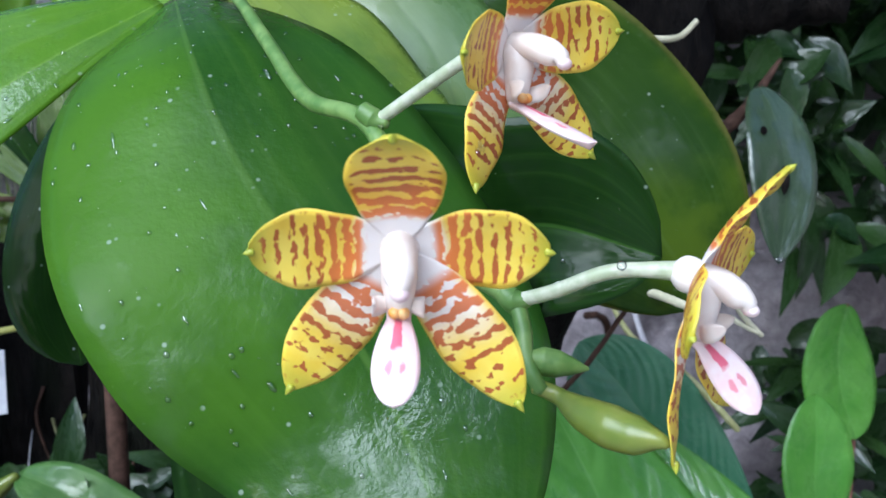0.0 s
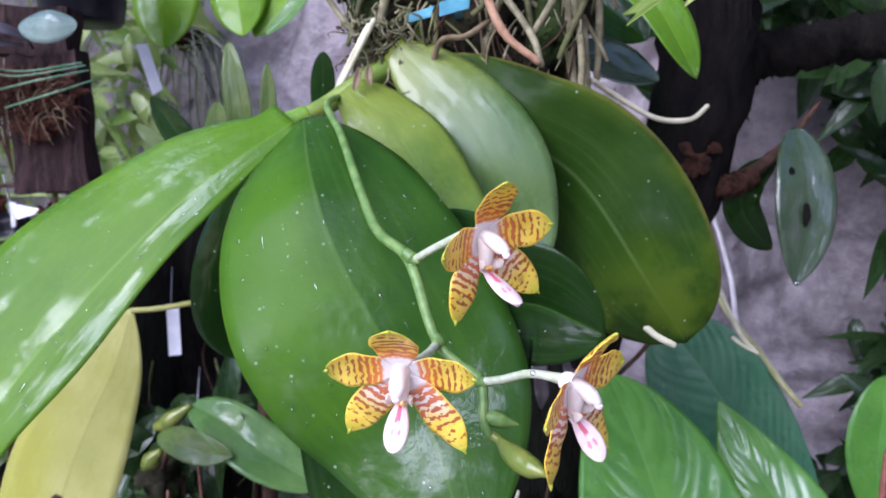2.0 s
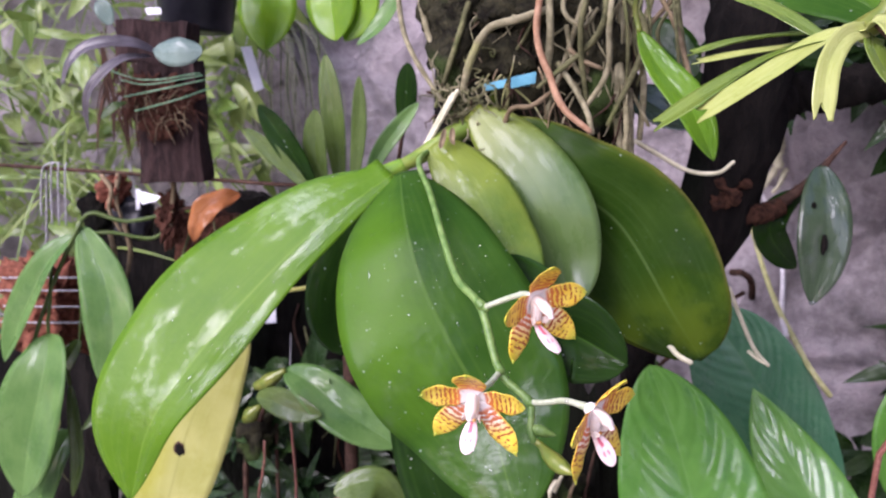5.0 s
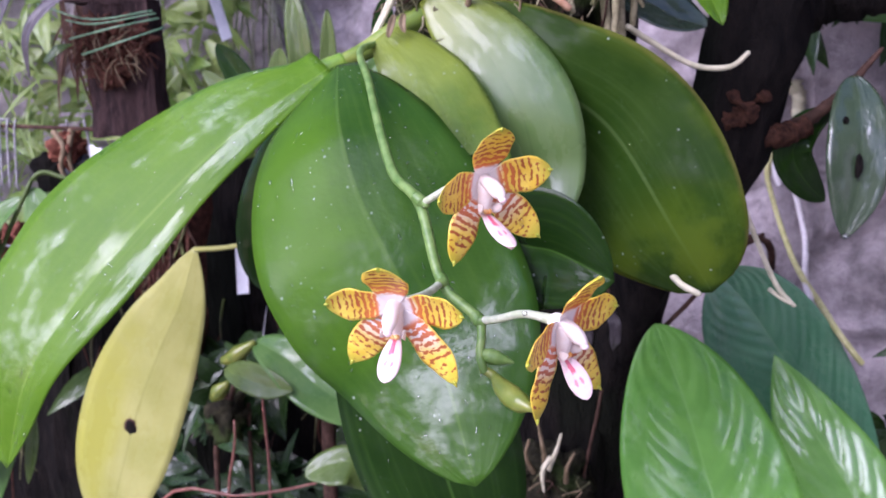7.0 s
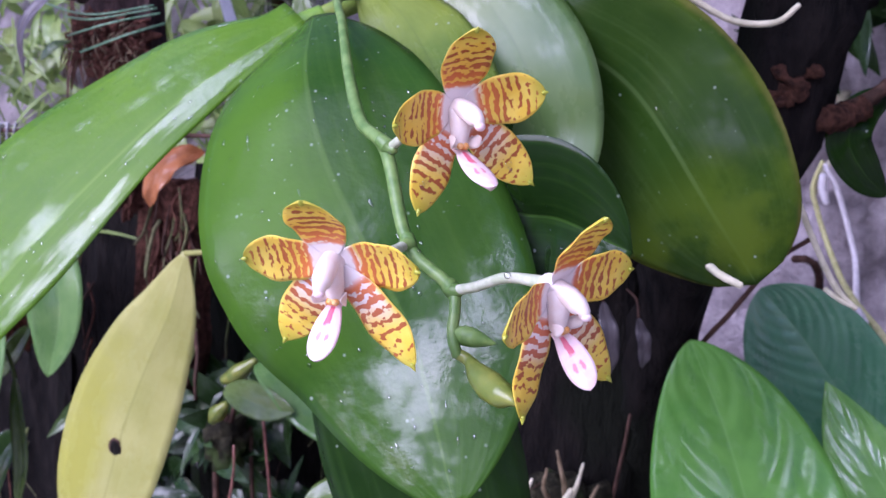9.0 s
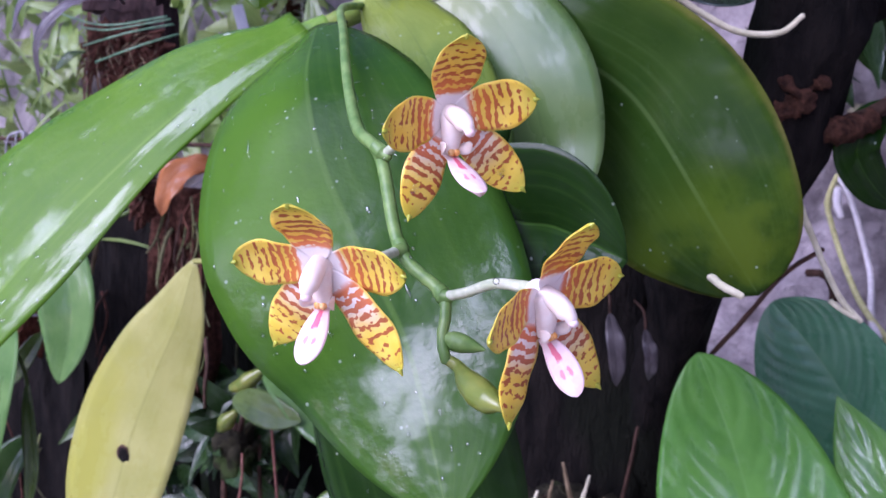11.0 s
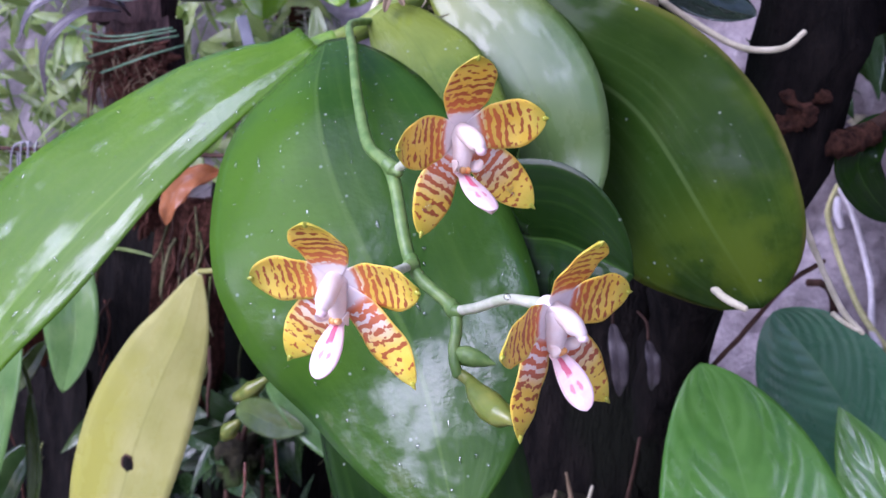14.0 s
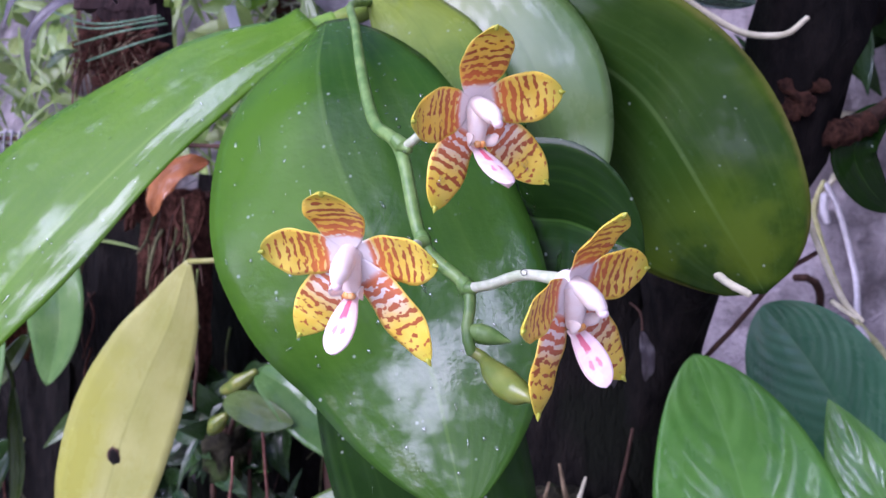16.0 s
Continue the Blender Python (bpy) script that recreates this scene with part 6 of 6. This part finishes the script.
tube("spike", [(0.1676, 0.1800, 1.5938), (0.1775, 0.1750, 1.5811), (0.1862, 0.1750, 1.5581)], [0.002, 0.002], TWIG, strap, "dry dark flower spike", 7, 12)
clump("glossy_leaf_plant", "bright glossy green leaves hanging overhead", [
    ([(0.1880, 0.2400, 1.6016), (0.1721, 0.2500, 1.6146), (0.1511, 0.2700, 1.6265), (0.1249, 0.2900, 1.6361)], 0.018, 0.022, [(-0.2, -0.8, 0.5)], LEAF_MAIN, "bright glossy green leaf", dict(fold=(6, 6), prof=(0.45, 2.6, 0.7))),
    ([(0.0556, 0.3200, 1.6444), (0.0324, 0.3200, 1.6364), (0.0027, 0.3200, 1.6325), (-0.0380, 0.3300, 1.6382)], 0.014, 0.010, [(0, -0.7, 0.7)], LEAF_BRIGHT, "", dict(fold=(6, 6), prof=(0.45, 2.6, 0.7))),
    ([(0.0556, 0.3450, 1.6074), (0.0696, 0.3350, 1.5841), (0.0918, 0.3250, 1.5582), (0.1103, 0.3160, 1.5227)], 0.0125, 0.0135, [(0.3, -0.9, 0.3)], LEAF_BRIGHT, "bright green leaf with a pointed tip", dict(fold=(14, 14), prof=(0.5, 3.2, 0.8))),
], [([(0.1880, 0.2400, 1.6016), (0.1949, 0.2400, 1.6365), (0.26, 0.23, 1.8), (0.27, 0.222, 2.0)], 0.003), ([(0.0556, 0.3200, 1.6444), (0.0731, 0.3000, 1.6648), (0.15, 0.25, 1.85), (0.16, 0.221, 2.0)], 0.003), ([(0.0556, 0.3450, 1.6074), (0.0517, 0.3500, 1.6270), (0.0603, 0.3300, 1.6535), (0.0731, 0.3000, 1.6648)], 0.002)])
clump("wet_leaf_plant", "grey-green wet leaves behind the bark mount", [
    ([(0.0347, 0.5600, 1.5779), (0.0620, 0.5400, 1.5677), (0.0882, 0.5300, 1.5532), (0.1093, 0.5250, 1.5466)], 0.022, 0.022, [(0, -0.7, 0.7)], LEAF_DULL, "wet grey-green leaf", dict(fold=(8, 8), prof=(0.45, 2.6, 0.7))),
    ([(0.0373, 0.6600, 1.6473), (0.0678, 0.6500, 1.6296), (0.1071, 0.6400, 1.5956)], 0.030, 0.030, [(0, -0.9, 0.4)], LEAF_SHADE, "", dict(fold=(8, 8), prof=(0.45, 2.6, 0.7))),
], [([(0.0347, 0.5600, 1.5779), (0.0185, 0.5700, 1.5724), (-0.0055, 0.6000, 1.5670)], 0.003), ([(0.0373, 0.6600, 1.6473), (0.0146, 0.6400, 1.6503), (-0.0171, 0.6100, 1.6405)], 0.003)])

# ---- foliage and pots further back ----
rnd = random.Random(21)


def scatter(count, lo, hi, length, half, rise=0.5):
    """Leaves at random in a box: foot, way, half width and normal of each, gathered into loose tufts."""
    out, foot = [], None
    for k in range(count):
        if k % 9 == 0:
            foot = [rnd.uniform(a, b) for a, b in zip(lo, hi)]
        p = [min(max(f + rnd.gauss(0, 0.022), a), b) for f, a, b in zip(foot, lo, hi)]
        way = Vector((rnd.uniform(-1, 1), rnd.uniform(-0.7, 0.1), rnd.uniform(-1, rise))).normalized() * rnd.uniform(*length)
        out.append((p, way, rnd.uniform(*half), (rnd.uniform(-0.5, 0.5), -1, rnd.uniform(0.0, 0.9))))
    return out


leaf_cloud("background_foliage", scatter(1500, (-1.7, 1.0, 1.2), (-0.66, 1.42, 2.3), (0.03, 0.11), (0.004, 0.016)), FOLIAGE_BRIGHT, "bright light green mixed foliage against the wall", "foliage")
leaf_cloud("grassy_foliage", scatter(620, (-1.6, 0.98, 1.2), (-0.68, 1.3, 2.2), (0.08, 0.2), (0.0012, 0.004), 0.2), FOLIAGE_BRIGHT, "thin yellowish grassy blades among the foliage", "foliage")
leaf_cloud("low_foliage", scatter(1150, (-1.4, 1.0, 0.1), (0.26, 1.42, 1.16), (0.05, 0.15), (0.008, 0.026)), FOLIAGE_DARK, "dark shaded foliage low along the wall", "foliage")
leaf_cloud("trailing_foliage", scatter(260, (-0.62, 0.84, 0.88), (-0.16, 0.93, 1.16), (0.03, 0.09), (0.006, 0.017)), FOLIAGE_SHADED, "dim green foliage trailing among the mounts", "foliage")
leaf_cloud("shaded_foliage", scatter(520, (0.02, 1.02, 1.60), (1.25, 1.42, 1.99), (0.05, 0.13), (0.008, 0.026)) + scatter(640, (0.50, 1.0, 1.40), (1.25, 1.42, 1.99), (0.05, 0.13), (0.010, 0.028)), FOLIAGE_SHADED, "foliage hanging under the added roof, shade put into its colour", "foliage")
leaf_cloud("corner_foliage", scatter(420, (0.43, 1.22, 0.5), (0.95, 1.42, 1.05), (0.05, 0.12), (0.008, 0.024)) + scatter(150, (0.54, 1.22, 1.05), (0.95, 1.42, 1.24), (0.05, 0.12), (0.008, 0.024)), FOLIAGE_SHADED, "dark shaded foliage in the corner before the wall", "foliage")
leaf_cloud("dry_strands", [((x, rnd.uniform(0.95, 1.02), rnd.uniform(1.56, 1.68)), (rnd.uniform(-0.06, 0.03), 0, -rnd.uniform(0.05, 0.16)), rnd.uniform(0.001, 0.004), (rnd.uniform(-0.6, 0.6), -1, 0.2)) for x in [rnd.uniform(-0.83, -0.74) for _ in range(46)]], TWIG, "dry brown hanging strands among the foliage", "dry leaves")

# ---- root-bound column, and black slabs that stand for shade, behind the leaves ----
column = thing("fern_column", "dark root-bound tree-fern column hanging from the rail", "plant mount")
rough_plank("core", (-0.5714, 0.8600, 1.2547), (0.040, 0.025, 0.135), FIBRE, column, "dark red-brown fibrous core", (0, 3, 0), 0.010, 45)
for k in range(54):
    x, z = rnd.uniform(-0.040, 0.040), rnd.uniform(-0.08, 0.12)
    a = Vector((-0.5530, 0.8280, 1.2629)) + Vector((x, 0, z))
    ps = [a]
    for _ in range(3):
        ps.append(ps[-1] + Vector((rnd.uniform(-0.010, 0.010), rnd.uniform(-0.008, 0.006), -rnd.uniform(0.015, 0.035))))
    r = rnd.uniform(0.0012, 0.0034)
    tube("root", ps, [r, r * 0.9, r * 0.6], rnd.choice((FIBRE, TWIG, ROOT_MOSSY, FIBRE)), column, "", 7, 14, 0.2, k)
tube("hanger", [(-0.5716, 0.8600, 1.3160), (-0.5656, 0.8300, 1.3969), (-0.5469, 0.7920, 1.4632)], [0.0014, 0.0014], WIRE, column, "wire hanger", 6, 10)
# Near-black slabs added where the background is only dark.
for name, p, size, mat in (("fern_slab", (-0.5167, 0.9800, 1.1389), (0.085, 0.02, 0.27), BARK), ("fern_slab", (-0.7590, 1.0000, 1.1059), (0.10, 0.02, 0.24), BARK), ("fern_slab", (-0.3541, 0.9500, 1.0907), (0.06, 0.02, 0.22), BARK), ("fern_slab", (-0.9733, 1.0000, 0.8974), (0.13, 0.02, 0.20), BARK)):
    panel = thing(name, "black slab added on the wall to stand for the shade behind", "plant mount", "slabs behind the plants")
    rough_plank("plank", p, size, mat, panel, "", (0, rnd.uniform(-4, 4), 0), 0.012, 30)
    top = Vector(p) + Vector((0, 0, size[2]))
    tube("hanger", [top - Vector((0, 0, 0.02)), top + Vector((0, 0.2, 0.06)), (top.x, 1.52, top.z + 0.1)], [0.0015, 0.0015], WIRE, panel, "wire hanger", 6, 10)
    for k in range(9):
        a = Vector(p) + Vector((rnd.uniform(-0.8, 0.8) * size[0], -0.026, rnd.uniform(-0.2, 0.7) * size[2]))
        tube("root", [a, a + Vector((rnd.uniform(-0.02, 0.02), -0.008, -0.04)), a + Vector((rnd.uniform(-0.03, 0.03), -0.002, -rnd.uniform(0.08, 0.14)))], [0.002, 0.0016, 0.0008], rnd.choice((TWIG, ROOT_MOSSY, FIBRE)), panel, "", 6, 14, 0.2, k)
tuft = thing("root_tuft", "mossy tuft with short pale dry roots on the dark post", "roots")
lump("moss", (-0.015, 0.690, 1.085), (0.050, 0.040, 0.045), MOSSY, tuft, "dark green moss", 4, 0.5, 60)
lump("moss", (-0.048, 0.680, 1.105), (0.026, 0.026, 0.026), MOSSY, tuft, "", 4, 0.5, 70, (0, 0, 0), 0, 3)
for k, ps in enumerate(([(-0.012, 0.665, 1.118), (-0.013, 0.645, 1.150), (-0.019, 0.640, 1.178)], [(-0.010, 0.665, 1.118), (0.000, 0.645, 1.150), (0.004, 0.645, 1.168)], [(-0.024, 0.665, 1.115), (-0.030, 0.645, 1.140), (-0.027, 0.640, 1.160)], [(-0.006, 0.650, 1.140), (-0.012, 0.640, 1.128), (-0.010, 0.645, 1.105)], [(0.010, 0.660, 1.112), (0.012, 0.640, 1.135), (0.018, 0.645, 1.150)], [(-0.040, 0.660, 1.115), (-0.046, 0.650, 1.128), (-0.042, 0.650, 1.145)])):
    tube("root", ps, [0.0030, 0.0024, 0.0012], ROOT_PALE if k % 2 else ROOT_BROWN, tuft, "short pale dry root", 8, 16, 0.3, k)
for k in range(26):
    a = Vector((rnd.uniform(-0.06, 0.03), 0.655 + rnd.uniform(-0.01, 0.01), rnd.uniform(1.07, 1.12)))
    tube("rootlet", [a, a + Vector((rnd.uniform(-0.01, 0.01), -0.008, 0.012)), a + Vector((rnd.uniform(-0.02, 0.02), -0.004, rnd.uniform(-0.01, 0.03)))], [0.0009, 0.0007, 0.0004], rnd.choice((ROOT_BROWN, TWIG, ROOT_MOSSY)), tuft, "", 5, 10, 0.2, k)
for ps, mat, text in (([(0.030, 0.72, 0.03), (0.020, 0.71, 0.7), (0.0238, 0.7000, 1.0799), (0.0317, 0.7000, 1.1503), (0.0375, 0.7000, 1.2003)], TWIG, "thin dark brown stick leaning on the post"), ([(-0.40, 0.82, 0.03), (-0.390, 0.80, 0.7), (-0.3920, 0.8000, 0.9784), (-0.3983, 0.8000, 1.0640), (-0.4046, 0.8000, 1.1173)], RED_STEM, "thin upright red-brown stem in the dark"), ([(-0.47, 0.82, 0.03), (-0.462, 0.80, 0.7), (-0.4531, 0.8000, 0.9691), (-0.4441, 0.8000, 1.0264), (-0.4437, 0.8000, 1.0699)], RED_STEM, "thin upright red-brown stem in the dark"), ([(-0.70, 0.80, 0.03), (-0.64, 0.79, 0.75), (-0.5400, 0.7800, 0.9550), (-0.4292, 0.7800, 0.9753), (-0.3641, 0.7800, 0.9931), (-0.3168, 0.7800, 1.0102)], RED_STEM, "arching red-brown stem low among the leaves")):
    stick = thing("dry_stick", text, "stick", "dry sticks")
    tube("stick", ps, [0.0036, 0.0030, 0.0028, 0.0016], mat, stick, "", 8, 40, 0.25, len(ps))
for foot, tip, half in (((0.0137, 0.640, 1.3138), (0.0241, 0.630, 1.2534), 0.008), ((0.0439, 0.640, 1.3027), (0.0500, 0.632, 1.2613), 0.006)):
    scrap = thing("dry_leaf", "withered grey-brown leaf caught on the dark post", "dead leaf", "withered leaves")
    foot, tip = Vector(foot), Vector(tip)
    blade_object("blade", Blade([foot, foot.lerp(tip, 0.5) + Vector((0.004, -0.008, 0)), tip], half, half, (0.3, -0.9, 0.2), fold=(12, 4), prof=(0.5, 2.0, 0.8), wave=0.002, rows=24), LEAF_WITHERED, scrap, "", cols=10)
    tube("stalk", [foot, foot + Vector((-0.004, 0.02, 0.012)), foot + Vector((-0.02, 0.095, 0.01))], [0.0012, 0.0012], TWIG, scrap, "", 6, 10)

# ---- an added dark bench with nursery pots fills the shade behind the plants ----
bench = thing("plant_bench", "dark weathered bench added to fill the shade, carrying nursery pots", "bench")
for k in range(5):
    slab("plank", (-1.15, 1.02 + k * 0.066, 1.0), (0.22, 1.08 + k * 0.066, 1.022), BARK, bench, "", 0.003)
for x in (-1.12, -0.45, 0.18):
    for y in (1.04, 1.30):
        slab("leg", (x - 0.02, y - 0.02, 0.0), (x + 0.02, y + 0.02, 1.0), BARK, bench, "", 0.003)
first = None
for k in range(8):
    x, y = -1.05 + 0.155 * k + rnd.uniform(-0.015, 0.015), rnd.uniform(1.10, 1.22)
    if first is None:
        first = thing("nursery_pot", "black plastic nursery pot added on the dark bench", "pot", "pots on the bench")
        lathe("shell", (0, 0, 0), [(0.001, 0.0), (0.050, 0.0), (0.052, 0.004), (0.062, 0.105), (0.066, 0.105), (0.066, 0.118), (0.060, 0.118), (0.057, 0.09)], POT_BLACK, first, "black plastic pot", 20)
        lump("soil", (0, 0, 0.094), (0.056, 0.056, 0.012), SOIL, first, "dark bark soil", 3, 0.3, 60)
        first.location = (x, y, 1.022)
    else:
        copy_thing(first, pose(x, y, 1.022, 0, 0, rnd.uniform(0, 360)))

# ---- the wall's rough face ----
nx, nz = 190, 120
verts, faces = [], []
for k in range(nz + 1):
    for i in range(nx + 1):
        x, z = -2.0 + 3.8 * i / nx, 0.05 + 2.4 * k / nz
        p = Vector((x * 2.2, 0, z * 3.0))
        crack = abs(noise.noise(p + Vector((noise.noise(p * 1.3) * 0.8, 0, noise.noise(p * 1.7 + Vector((9, 0, 0))) * 0.8))))
        d = 0.030 * min(1, crack * 5.0) + 0.016 * noise.noise(p * 2.3) + 0.008 * noise.noise(p * 7) + 0.004 * noise.noise(p * 19)
        verts.append((x, 1.487 - d, z))
for k in range(nz):
    for i in range(nx):
        a = k * (nx + 1) + i
        faces.append((a, a + 1, a + nx + 2, a + nx + 1))
mesh_object("stonework", verts, faces, STONE, wall, None, "uneven weathered stonework")
